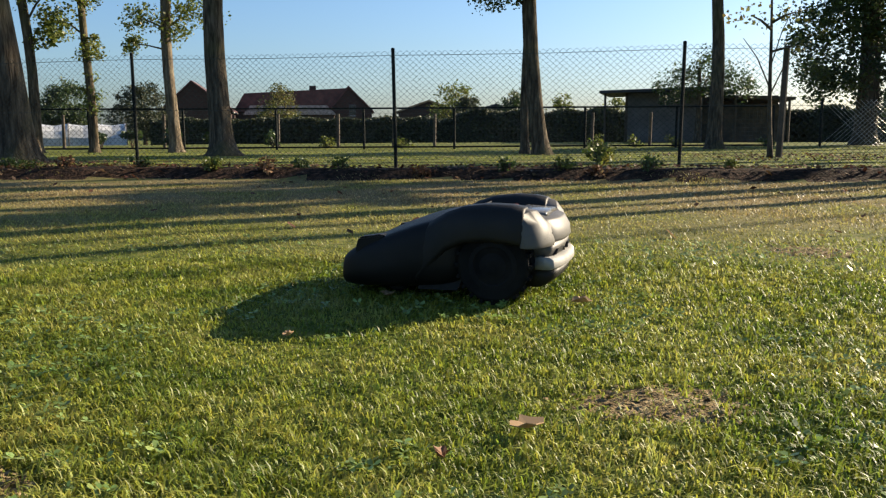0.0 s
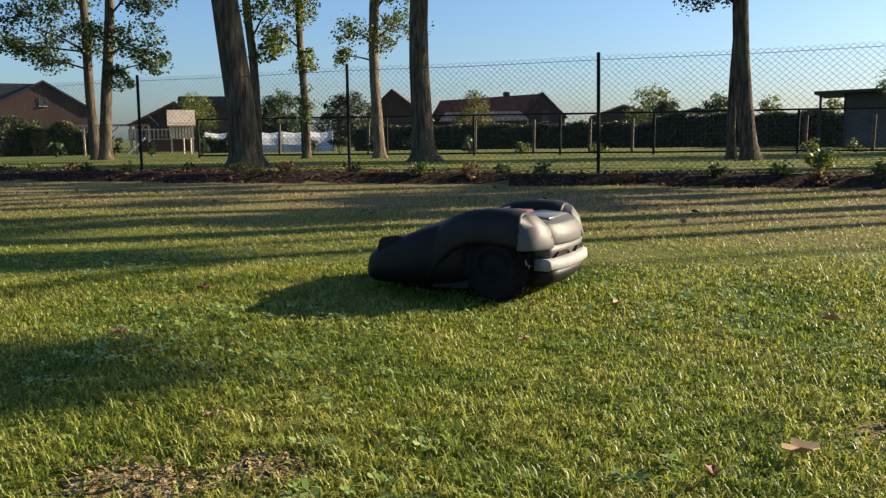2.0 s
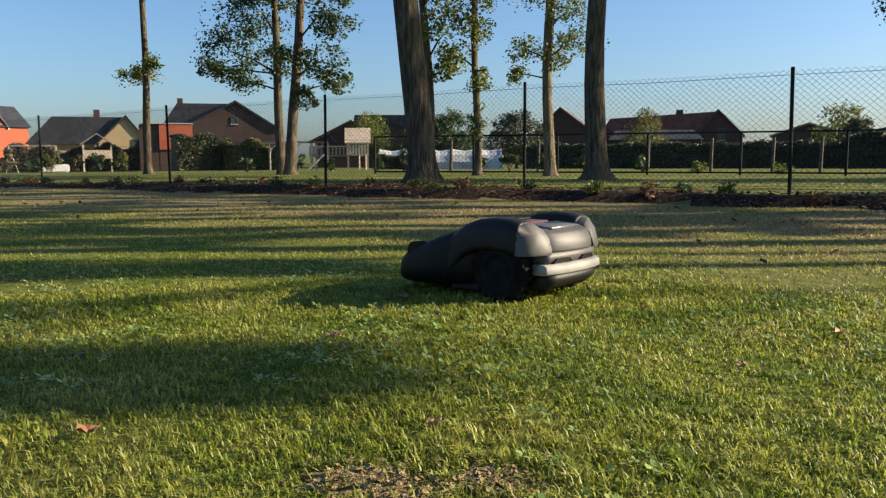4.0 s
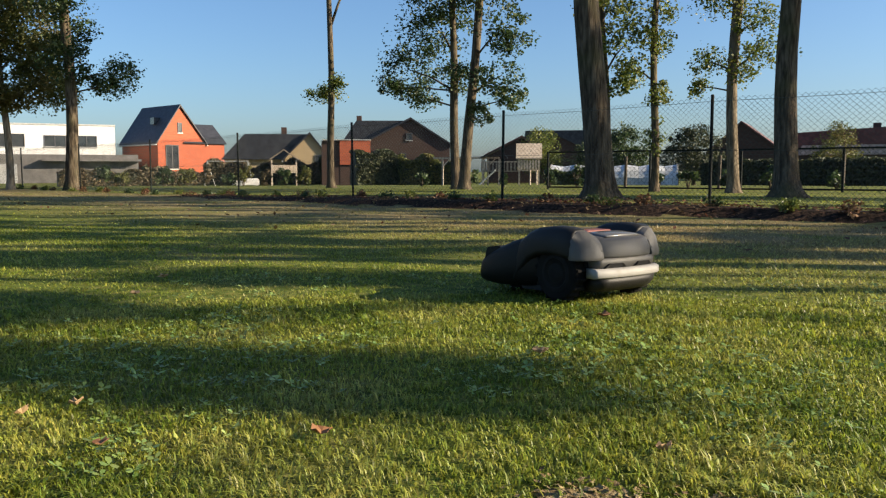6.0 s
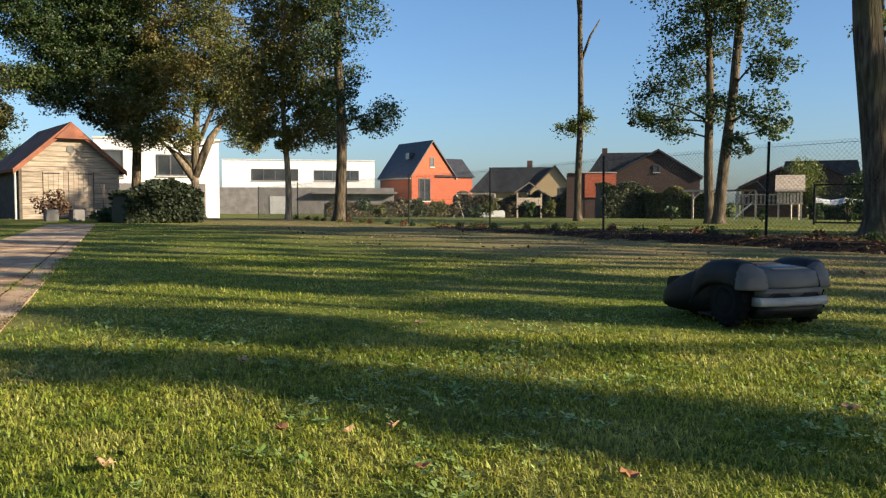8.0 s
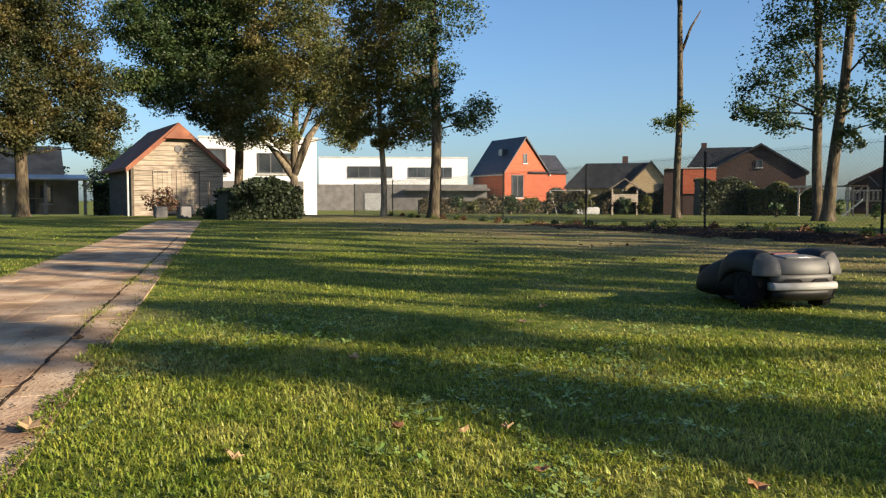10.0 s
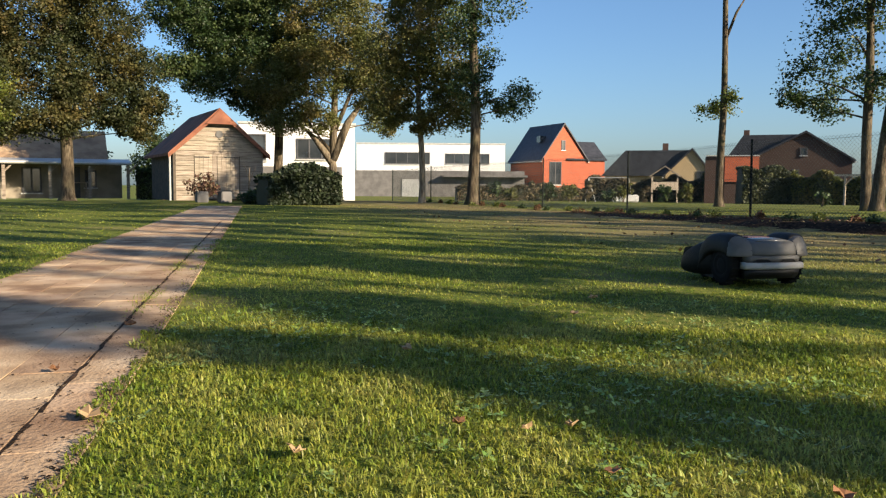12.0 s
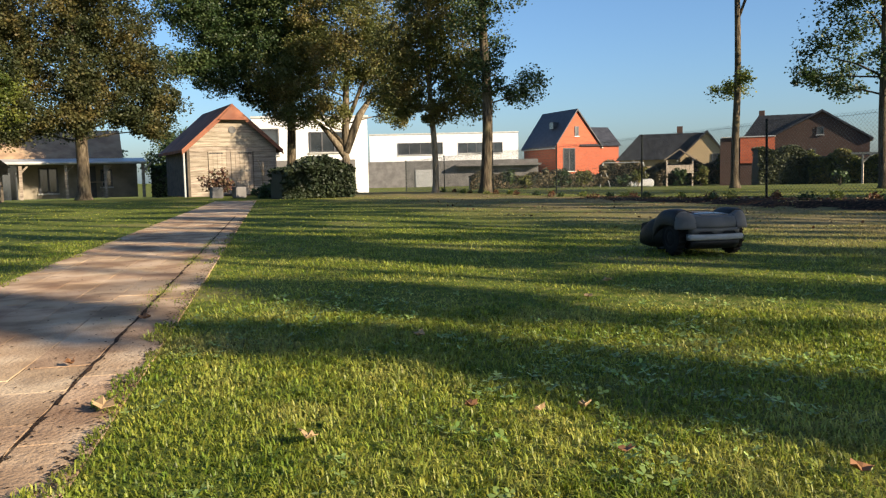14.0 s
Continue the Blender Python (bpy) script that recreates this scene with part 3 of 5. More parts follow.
# ---------- trees ----------
def tree(base, r, top, height_m, label, clumps=(), leaf=None, size=0.12, per=60, limbs=(), seed=1, flare=1.5, sub=9, hi_crown=None, name="tree", grow=1, bark=None, loose=0.28):
    """base (x, y); top: lean in x and y over the visible bole of 4 m; clumps: (dx, dy, z, rx, rz) balls of foliage; limbs: (z0, dx, dy, z1, r)."""
    if grow != 1:
        clumps = [tuple(grow * q for q in c) for c in clumps]; limbs = [tuple(grow * q for q in c) for c in limbs]
    rng = np.random.default_rng(seed)
    z0 = float(height(*base))
    t = thing(name, label, "tree", pose(base[0], base[1], z0))
    lx, ly = top
    def axis(z):
        q = z / 4.0
        return Vector((lx * q + 0.05 * math.sin(z * 1.1 + seed), ly * q + 0.05 * math.sin(z * 0.9 + 2 * seed), z))
    bm = bmesh.new(); pts, rad = [], []
    for z in (-0.15, 0.0, 0.06, 0.14, 0.3, 0.6, 1.1, 1.8, 2.6, 3.5, 4.6, 6.0, 7.5, 9.5, 11.5):
        if z > height_m:
            break
        pts.append(axis(max(z, 0)) if z >= 0 else axis(0) + Vector((0, 0, z)))
        rad.append(r * (1 - 0.72 * max(z, 0) / (height_m + 0.5)) * (1 + (flare - 1) * math.exp(-max(z, 0) * 7)))
    tube(bm, pts, rad, 14)
    for v in bm.verts:      # bark swellings and root flare
        a = math.atan2(v.co.y, v.co.x)
        k = 1 + 0.05 * math.sin(5 * a + seed + v.co.z * 0.8) + 0.12 * math.exp(-max(v.co.z, 0) * 8) * math.sin(4 * a + seed)
        c = axis(max(v.co.z, 0)); v.co.x = c.x + (v.co.x - c.x) * k; v.co.y = c.y + (v.co.y - c.y) * k
    bark = bark or M_BARK
    part("trunk", bm, bark, t, smooth=True)
    lb = list(limbs)
    for (dx, dy, z, rx, rz) in clumps:
        lb.append((max(0.5, z - rz * 0.9), dx, dy, z + 0.1 * rz, 0.018 + 0.02 * rx))
    for (za, dx, dy, zb, rr) in lb:
        a = axis(za); b = axis(zb) + Vector((dx, dy, 0)); b.z = zb
        m = (a + b) / 2 + Vector((0, 0, 0.12 * (zb - za)))
        bm = bmesh.new(); tube(bm, [a, m, b], [rr, rr * 0.75, rr * 0.35], 7); part("limb", bm, bark, t, smooth=True)
    if clumps:
        cc, ss = [], []
        for (dx, dy, z, rx, rz) in clumps:
            k = max(5, int(sub * rx * rz * 4.6 + 6)); ax = axis(z)
            g = rng.normal(size=(k, 3)); g /= np.linalg.norm(g, axis=1, keepdims=True)
            q = g * (rng.random((k, 1)) ** 0.33) * np.array([rx, rx, rz]) * 1.02
            cc.append(q + np.array([ax.x + dx, ax.y + dy, z])); s = rng.uniform(0.15, 0.46, (k, 1)) * min(1.5, (rx + 0.5))
            ss.append(np.concatenate([s, s, s * 0.75], 1))
        V, F = leaves(rng, np.concatenate(cc), np.concatenate(ss), int(per * 1.85), size * 0.60)
        arrays("crown", V, F, leaf or M_LEAF, t)
    if hi_crown:
        cs = []
        for (ox, oy, zc, rx, rz, k) in hi_crown:
            g = rng.normal(size=(k, 3)); g /= np.linalg.norm(g, axis=1, keepdims=True)
            ax = axis(min(zc, height_m))
            cs.append(g * rng.random((k, 1)) ** 0.4 * np.array([rx, rx, rz]) + np.array([ax.x + ox, ax.y + oy, zc]))
            bm = bmesh.new(); a = axis(max(zc - rz, 1.0)); tube(bm, [a, (a + Vector((ax.x + ox, ax.y + oy, zc))) / 2 + Vector((0, 0, 0.2)), (ax.x + ox, ax.y + oy, zc)], [0.05, 0.035, 0.012], 6); part("limb", bm, bark, t, smooth=True)
        c = np.concatenate(cs)
        V, F = leaves(rng, c, np.full((len(c), 3), loose), 42, 0.16)
        arrays("upper_crown", V, F, leaf or M_LEAF, t)
    return t

def build_trees():
    T = tree
    # row behind the fence
    T((-5.15, 10.55), 0.20, (-0.17, -0.1), 12, "tall bare-boled tree with grey-brown bark leaning slightly", seed=1, flare=1.75, limbs=((6, 1, 0.5, 8, 0.06), (7, -1, 0.3, 9, 0.05)), hi_crown=[(0, 0, 10, 2.0, 2.6, 60)])
    T((-3.72, 15.3), 0.205, (0.02, 0), 12, "tall bare-boled tree with dark bark behind the fence", seed=2, flare=1.8, hi_crown=[(0, 0, 10, 2.0, 2.6, 60)])
    T((2.24, 15.2), 0.152, (-0.34, 0), 12, "thick dark tree trunk with a few leaves", seed=3, flare=1.4, clumps=((-0.55, 0, 2.95, 0.45, 0.35), (-0.1, -0.1, 3.25, 0.4, 0.3)), size=0.09, hi_crown=[(0, 0, 10, 2.2, 2.6, 60)])
    T((2.14, 16.6), 0.085, (-0.06, 0), 11, "slimmer tree close behind a thicker one", seed=4, hi_crown=[(0, 0, 9.5, 1.6, 2.4, 40)])
    T((7.05, 19.7), 0.165, (-0.12, 0), 12, "tall bare grey trunk with a flared foot", seed=5, flare=1.7, hi_crown=[(0, 0, 10, 2.0, 2.6, 60)])
    T((-8.8, 18.9), 0.125, (-0.12, 0), 11, "slim tree trunk with yellow-green side shoots", seed=6, clumps=((0.6, 0, 3.5, 0.6, 0.7), (0.4, 0, 2.6, 0.3, 0.3), (0.2, 0, 4.5, 0.7, 0.6)), leaf=M_LEAFY, size=0.13, per=30, hi_crown=[(0, 0, 9.2, 1.5, 1.6, 34)])
    T((-7.76, 19.4), 0.10, (0.03, 0), 11, "thin tree with tufts of yellow-green leaves", seed=7, clumps=((-0.5, 0, 3.0, 0.4, 0.35), (0.1, 0, 2.4, 0.25, 0.4), (0.25, 0, 3.5, 0.3, 0.4), (0.1, 0, 4.6, 0.5, 0.6), (0.0, 0, 1.3, 0.15, 0.5)), leaf=M_LEAFY, size=0.11, per=30, hi_crown=[(0, 0, 9.2, 1.5, 1.6, 34)])
    T((-5.75, 19.1), 0.135, (0.0, 0), 11, "pale forked tree with yellowing leaf tufts", seed=8, clumps=((0.65, 0, 3.1, 0.5, 0.35), (-0.6, 0, 3.0, 0.42, 0.25), (0.15, 0, 2.75, 0.45, 0.3), (0.4, 0, 3.8, 0.5, 0.4), (-0.75, 0, 2.45, 0.2, 0.15), (-0.1, 0, 4.6, 0.8, 0.6)), leaf=M_LEAFY, size=0.10, per=34, limbs=((2.3, 0.2, 0, 6, 0.09),), bark=M_BARKM, hi_crown=[(0, 0, 9.2, 1.5, 1.6, 34)])
    T((-13.46, 19.15), 0.13, (-0.14, 0), 11, "tall tree with a loose dark green crown", seed=9, clumps=((-1.6, 0, 3.4, 0.9, 0.7), (-0.8, 0.2, 4.6, 1.1, 0.9), (0.4, -0.2, 5.6, 1.4, 1.0), (-1.2, 0, 2.6, 0.5, 0.3), (0.3, 0, 3.2, 0.6, 0.5), (-2.3, 0, 3.0, 0.4, 0.25), (-0.4, 0, 7.2, 1.8, 1.2)), size=0.13, per=34)
    T((-13.0, 18.84), 0.15, (0.40, 0), 12, "tall leaning tree with a loose dark green crown", seed=10, clumps=((1.0, 0, 4.3, 0.6, 0.8), (0.9, 0, 3.0, 0.7, 0.45), (1.3, 0, 2.4, 0.35, 0.25), (0.2, 0, 5.8, 1.2, 0.9), (0.4, 0, 2.0, 0.3, 0.3), (0.5, 0, 7.4, 1.7, 1.2)), size=0.13, per=34)
    T((-17.9, 18.76), 0.115, (-0.02, 0), 12, "slim bare tree with one leafy tuft low on its stem", seed=11, clumps=((-0.75, 0.3, 3.0, 0.5, 0.28), (-0.3, 0.2, 2.9, 0.35, 0.25), (0.25, 0, 3.2, 0.2, 0.25)), size=0.11, per=36, limbs=((4.9, 0.45, 0.4, 6.2, 0.05), (6, -0.5, 0.2, 8, 0.05)), leaf=M_LEAFY)
    T((-21.8, 12.5), 0.17, (-0.06, 0), 12, "tall tree with leaves hanging round its dark stem", seed=12, clumps=((0.5, 0.8, 3.25, 0.85, 0.4), (0.2, 1.1, 2.9, 0.45, 0.25), (0.1, -0.2, 3.6, 0.55, 0.5), (-0.2, 0.2, 4.4, 0.55, 0.6), (0.2, -0.4, 5.2, 0.75, 0.7), (0.3, 0.3, 6.3, 1.0, 0.9), (-0.1, 0, 7.8, 1.5, 1.0)), size=0.12, per=46)
    T((-24.35, 12.0), 0.105, (0.0, -0.06), 11, "slim pale trunk with a browning autumn crown", seed=13, clumps=((0.4, 0.9, 3.0, 1.0, 0.65), (-0.2, -0.8, 3.2, 0.8, 0.8), (0.2, 0.8, 4.1, 1.2, 0.8), (0, -0.6, 4.6, 1.2, 0.9), (0, 0.3, 5.8, 1.5, 1.0), (0.5, -0.2, 2.6, 0.5, 0.3), (0, 0, 7.2, 1.6, 1.0)), leaf=M_LEAFB, size=0.13, per=64, sub=13, bark=M_BARKP)
    T((-31.1, 11.6), 0.25, (0, 0), 1.9, "forked pale tree with a wide olive crown", seed=14, grow=1.24, limbs=((1.2, -0.3, -1.0, 2.4, 0.14), (1.3, 0.3, 0.9, 3.2, 0.16), (1.35, 0, 0.1, 4.8, 0.13), (2.0, 0.4, 1.2, 4.6, 0.08), (1.5, 0, -1.6, 3.0, 0.08)), clumps=((0, -1.5, 3.0, 1.0, 0.5), (0, -0.7, 4.0, 1.3, 0.9), (0.2, 0.9, 4.3, 1.4, 0.9), (0, 0.2, 5.4, 1.8, 0.9), (0.2, 1.4, 3.3, 0.8, 0.6), (0, -0.3, 6.8, 2.0, 1.0), (0.1, -2.2, 3.6, 0.8, 0.6), (0.3, 1.6, 2.5, 0.6, 0.35), (0.3, -0.7, 2.5, 0.6, 0.4), (0.3, -1.9, 2.3, 0.6, 0.35)), leaf=M_LEAFB, size=0.13, per=70, sub=12, bark=M_BARKM)
    T((-32.8, 9.9), 0.20, (-0.05, 0), 11, "tall tree with a broad dark green crown", seed=15, grow=1.24, clumps=((0, -2.2, 3.9, 1.0, 0.6), (0, -1.2, 4.6, 1.3, 0.9), (0, 0.4, 4.7, 1.1, 0.9), (0, -2.4, 5.2, 1.0, 0.6), (0, -0.8, 6.0, 1.7, 0.9), (0, -3.2, 4.1, 0.7, 0.4), (0, -0.9, 3.2, 0.8, 0.5), (0, -1, 7.2, 2.0, 1.0), (0, -3.1, 5.9, 1.0, 0.7)), size=0.14, per=80, sub=13)
    T((-30.25, 1.85), 0.21, (0, 0), 11, "large broad tree with a dense dark crown starting to yellow", seed=16, clumps=((0, 1.9, 2.8, 1.2, 0.6), (0, 0.9, 3.4, 1.3, 0.8), (0, -1.4, 2.8, 1.2, 0.7), (0, 2.0, 4.3, 1.2, 0.9), (0, -0.4, 4.4, 1.4, 1.0), (0, -2.3, 4.2, 1.3, 1.0), (0, 1.2, 5.7, 1.4, 0.9), (0, -1.0, 6.0, 1.8, 1.0), (0, -3.2, 3.0, 1.0, 0.7), (0, 0.4, 7.2, 1.9, 1.0), (0.3, 2.6, 3.3, 0.7, 0.5), (0.3, 2.2, 2.3, 0.6, 0.3), (0.4, -0.2, 2.6, 0.8, 0.4), (0.3, -2.4, 2.3, 0.8, 0.4), (0, -3.0, 5.6, 1.5, 1.0)), leaf=M_LEAFD, size=0.13, per=80, sub=13)
    y1 = tree((-29.3, -0.6), 0.05, (0, 0), 2.5, "young tree with yellow autumn leaves", seed=27, clumps=((0, 0, 2.9, 0.9, 0.5), (0, 0.4, 3.6, 0.7, 0.45)), leaf=M_LEAFY, size=0.12, per=50)
    # sapling and dense trees to the east
    T((5.2, 11.85), 0.035, (-0.35, 0), 2.6, "thin sapling with a few brown leaves", seed=17, limbs=((0.9, 0.35, 0, 1.5, 0.012), (1.0, -0.4, 0, 1.7, 0.012), (1.3, 0.3, 0, 2.1, 0.01)), clumps=((-0.3, 0, 2.0, 0.25, 0.2), (0.35, 0, 2.05, 0.2, 0.15), (0.05, 0, 2.5, 0.3, 0.25), (0.45, 0, 1.6, 0.12, 0.1)), leaf=M_LEAFB, size=0.10, per=5, name="sapling")
    T((12.4, 23.0), 0.30, (0, 0), 11, "dense dark green tree beyond the fence", seed=18, clumps=((-1.0, 0, 2.0, 1.0, 0.8), (0.6, 0, 1.6, 1.2, 0.8), (-0.9, 0, 3.4, 1.2, 0.9), (0.9, 0, 3.4, 1.3, 1.0), (0, 0, 5, 1.8, 1.2), (1.9, 0, 2.4, 1.0, 0.9), (0, 0, 7, 2, 1.4), (0.2, 0, 9.4, 1.6, 1.2), (-0.1, 0, 11.8, 1.5, 1.2)), size=0.16, per=44)
    T((9.6, 29.0), 0.12, (0, 0), 3, "olive bushy tree behind the carport", seed=19, clumps=((-0.9, 0, 2.0, 0.7, 0.6), (0.4, 0, 2.3, 0.8, 0.8), (1.4, 0, 2.0, 0.8, 0.5)), size=0.13, per=34)
    # trees east of the lawn, whose shadows cross it
    d, n = Vector((math.cos(radians(SUN_AZ)), math.sin(radians(SUN_AZ)))), Vector((math.sin(radians(SUN_AZ)), -math.cos(radians(SUN_AZ))))
    for i, (along, across, r, crowns) in enumerate(EAST):
        p = d * along + n * across
        T((p.x, p.y), r, (0.0, 0.0), 11.5, "tall lawn-side tree with a loose high crown", seed=40 + i, flare=1.3, loose=0.2, hi_crown=[(n.x * o, n.y * o, zc, rx, rz, k) for o, zc, rx, rz, k in crowns])
    # far shrubs and trees, among the gardens
    far = (((-17.7, 52), 2.0, 3.9, M_HEDGE, "round weeping willow in a far garden"), ((-23.6, 55), 1.9, 4.4, M_LEAF, "olive green garden tree far off"), ((-11, 62), 1.6, 4.5, M_LEAFB, "thin browning garden tree far off"), ((1.6, 48), 1.5, 3.6, M_LEAFY, "feathery pale green shrub tree"), ((2.2, 46), 0.9, 2.6, M_HEDGE, "small dark conifer shrub"), ((5.2, 50), 1.2, 3.1, M_LEAF, "small orchard tree far off"), ((8.5, 52), 1.0, 3.2, M_LEAFY, "small orchard tree far off"), ((11.5, 50), 1.0, 2.8, M_LEAFY, "small orchard tree far off"), ((14.5, 48), 1.4, 3.2, M_LEAF, "small orchard tree far off"), ((-33, 60), 1.8, 4.8, M_LEAFY, "tall pale poplar far off"), ((-29.5, 62), 1.6, 3.6, M_LEAF, "green garden tree far off"), ((-47, 8), 2.0, 3.9, M_LEAF, "garden tree behind the shed"), ((-45, 2.8), 2.2, 3.4, M_LEAF, "garden tree beside the farmhouse"))
    for i, (b, rr, h, mt, lab) in enumerate(far):
        cl = [(0, 0, h * 0.55, rr, h * 0.36), (rr * 0.4, 0, h * 0.35, rr * 0.7, h * 0.25), (-rr * 0.4, 0, h * 0.4, rr * 0.7, h * 0.28), (0.1, 0, h * 0.82, rr * 0.55, h * 0.16)]
        tree(b, 0.12, (0, 0), h * 0.7, lab, clumps=cl, leaf=mt, size=0.2, per=26 if mt in (M_HEDGE, M_LEAF) else 12, seed=70 + i, sub=8, name="garden_tree")

# trees along the sun's line: distance towards the sun, offset across it, bole radius, crowns (offset, height, radius, half height, clusters)
EAST = [(12, -3.45, 0.10, [(1.64, 5.05, 0.20, 0.56, 20), (1.85, 6.05, 0.25, 0.28, 18), (0.80, 5.50, 0.30, 0.42, 26), (0, 8.5, 1.3, 1.5, 18)]), (14, -3.98, 0.07, [(0.33, 5.75, 0.17, 0.42, 24), (0, 8, 0.8, 1.2, 12)]), (11, -4.42, 0.18, [(0.15, 5.5, 0.35, 0.6, 20), (-0.4, 7.0, 1.0, 1.2, 14), (0.2, 9.5, 1.3, 1.5, 18)]),
        (15, -5.05, 0.16, [(-0.2, 6.0, 0.6, 0.9, 20), (0, 8.0, 1.2, 1.5, 18), (0.1, 11.6, 1.0, 1.2, 18)]), (17, -5.8, 0.20, [(0.2, 5.6, 0.8, 0.9, 20), (0.4, 8.0, 1.3, 1.6, 20), (0, 12.4, 1.1, 1.2, 20)]), (14, -6.65, 0.18, [(0.2, 4.6, 0.6, 0.8, 16), (0, 7.0, 1.2, 1.4, 18), (0.2, 10.4, 1.0, 1.2, 18), (-0.2, 13.0, 1.0, 1.2, 18)]), (18, -2.78, 0.05, [(0.3, 9.6, 0.8, 1.1, 14), (1.0, 9.8, 0.4, 0.9, 8)]),
        (20, -7.7, 0.20, [(0.3, 6.0, 0.8, 1.0, 18), (0, 8.0, 1.4, 1.8, 24), (0.2, 11.2, 0.7, 1.3, 26), (0, 14.6, 0.9, 1.3, 24)]), (19, -8.9, 0.16, [(0, 8.5, 1.4, 1.6, 22), (-0.1, 11.4, 0.8, 1.2, 26), (0.1, 14.3, 0.9, 1.2, 24), (-0.2, 16.8, 0.8, 1.0, 20)]), (21, -10.1, 0.18, [(0, 8.5, 1.5, 1.8, 24), (0.2, 11.8, 0.9, 1.4, 28), (-0.3, 14.6, 0.8, 1.2, 24), (0, 17.2, 0.9, 1.2, 24)]), (20, -11.6, 0.2, [(0, 9.0, 0.9, 1.8, 26), (0.2, 12.2, 1.0, 1.4, 30), (0, 14.8, 0.9, 1.2, 26), (0.1, 17.5, 0.9, 1.2, 24)]), (26, -13.0, 0.2, [(0, 10.5, 1.2, 1.6, 26), (0.2, 13.4, 1.0, 1.3, 28), (0, 16.4, 0.9, 1.3, 28), (0.1, 19.0, 0.9, 1.2, 24)])]

# ---------- hedges ----------
def hedge(p0, p1, thick, z0, z1, label, material=None, n=2600, size=0.10, seed=3, bumpy=0.12):
    """A clipped or loose hedge: a solid core of darkened green with leaves standing off it."""
    rng = np.random.default_rng(seed)
    m = facing(p0, p1, z0); Lh = math.hypot(p1[0] - p0[0], p1[1] - p0[1]); h = z1 - z0
    t = thing("hedge", label, "hedge", m)
    k = max(4, int(Lh / 0.5)); bm = bmesh.new()
    rings = []
    for i in range(k + 1):
        x = Lh * i / k; hh = h * (0.86 + bumpy * math.sin(i * 1.7 + seed) * 0.6 + bumpy * 0.5 * math.sin(i * 0.63)); th = thick * (0.4 + 0.05 * math.sin(i * 2.3))
        rings.append([(x, -th, 0), (x, -th * 1.05, hh * 0.6), (x, -th * 0.6, hh), (x, th * 0.6, hh), (x, th, hh * 0.5), (x, th, 0)])
    loft(bm, rings); part("core", bm, M_HEDGE_SHADED, t)
    x = rng.uniform(0, Lh, n); hh = h * (0.86 + bumpy * np.sin(x / Lh * k * 1.7 + seed) * 0.6 + bumpy * 0.5 * np.sin(x / Lh * k * 0.63))
    up = rng.random(n) < 0.3
    y = np.where(up, rng.uniform(-0.45, 0.45, n) * thick, np.where(rng.random(n) < 0.7, -0.45, 0.45) * thick)
    z = np.where(up, hh, rng.uniform(0.02, 1, n) * hh)
    V, F = leaves(rng, np.stack([x, y, z], 1), np.full((n, 3), 0.09), 2, size)
    arrays("foliage", V, F, material or M_HEDGE, t)
    return t

# ---------- houses ----------
def window(parent, x0, z0, x1, z1, mullions=1, y=0.0, name="window"):
    f = 0.07
    bm = bmesh.new()
    box(bm, x0, y - 0.06, z0, x0 + f, y + 0.04, z1); box(bm, x1 - f, y - 0.06, z0, x1, y + 0.04, z1)
    box(bm, x0 + f, y - 0.06, z0, x1 - f, y + 0.04, z0 + f); box(bm, x0 + f, y - 0.06, z1 - f, x1 - f, y + 0.04, z1)
    for i in range(mullions):
        c = x0 + (x1 - x0) * (i + 1) / (mullions + 1); box(bm, c - 0.04, y - 0.05, z0 + f, c + 0.04, y + 0.03, z1 - f)
    fr = part(name, bm, M_FRAME, parent)
    part("pane", bmbox(x0 + f, y - 0.02, z0 + f, x1 - f, y - 0.005, z1 - f), M_WINDOW, fr)
    part("sill", bmbox(x0 - 0.05, y - 0.10, z0 - 0.06, x1 + 0.05, y - 0.003, z0), M_ZINC, fr)

def gable_house(m, w, l, eave, ridge, label, wall, roof, peak=0.5, name="house", over=0.25):
    """Gable end in front (x 0..w), body l deep; peak: where the ridge stands across the width."""
    h = thing(name, label, "house", m)
    px = w * peak
    bm = bmesh.new(); prism(bm, [(0, 0), (w, 0), (w, eave), (px, ridge), (0, eave)], 0, l)
    part("wall", bm, wall, h)
    t = 0.16
    for sx, ex in ((px, -over), (px, w + over)):
        far_x = 0 if ex < 0 else w
        slope = (ridge - eave) / abs(px - far_x)
        ez = ridge - slope * abs(px - ex)
        bm = bmesh.new(); prism(bm, [(px, ridge + 0.02), (ex, ez + 0.02), (ex, ez + 0.02 + t), (px, ridge + 0.02 + t * 1.15)], -0.22, l + 0.22)
        part("roof", bm, roof, h)
        bm = bmesh.new(); tube(bm, [(ex, -0.2, ez), (ex, l + 0.2, ez)], [0.07, 0.07], 6); part("gutter", bm, M_ZINC, h)
    return h

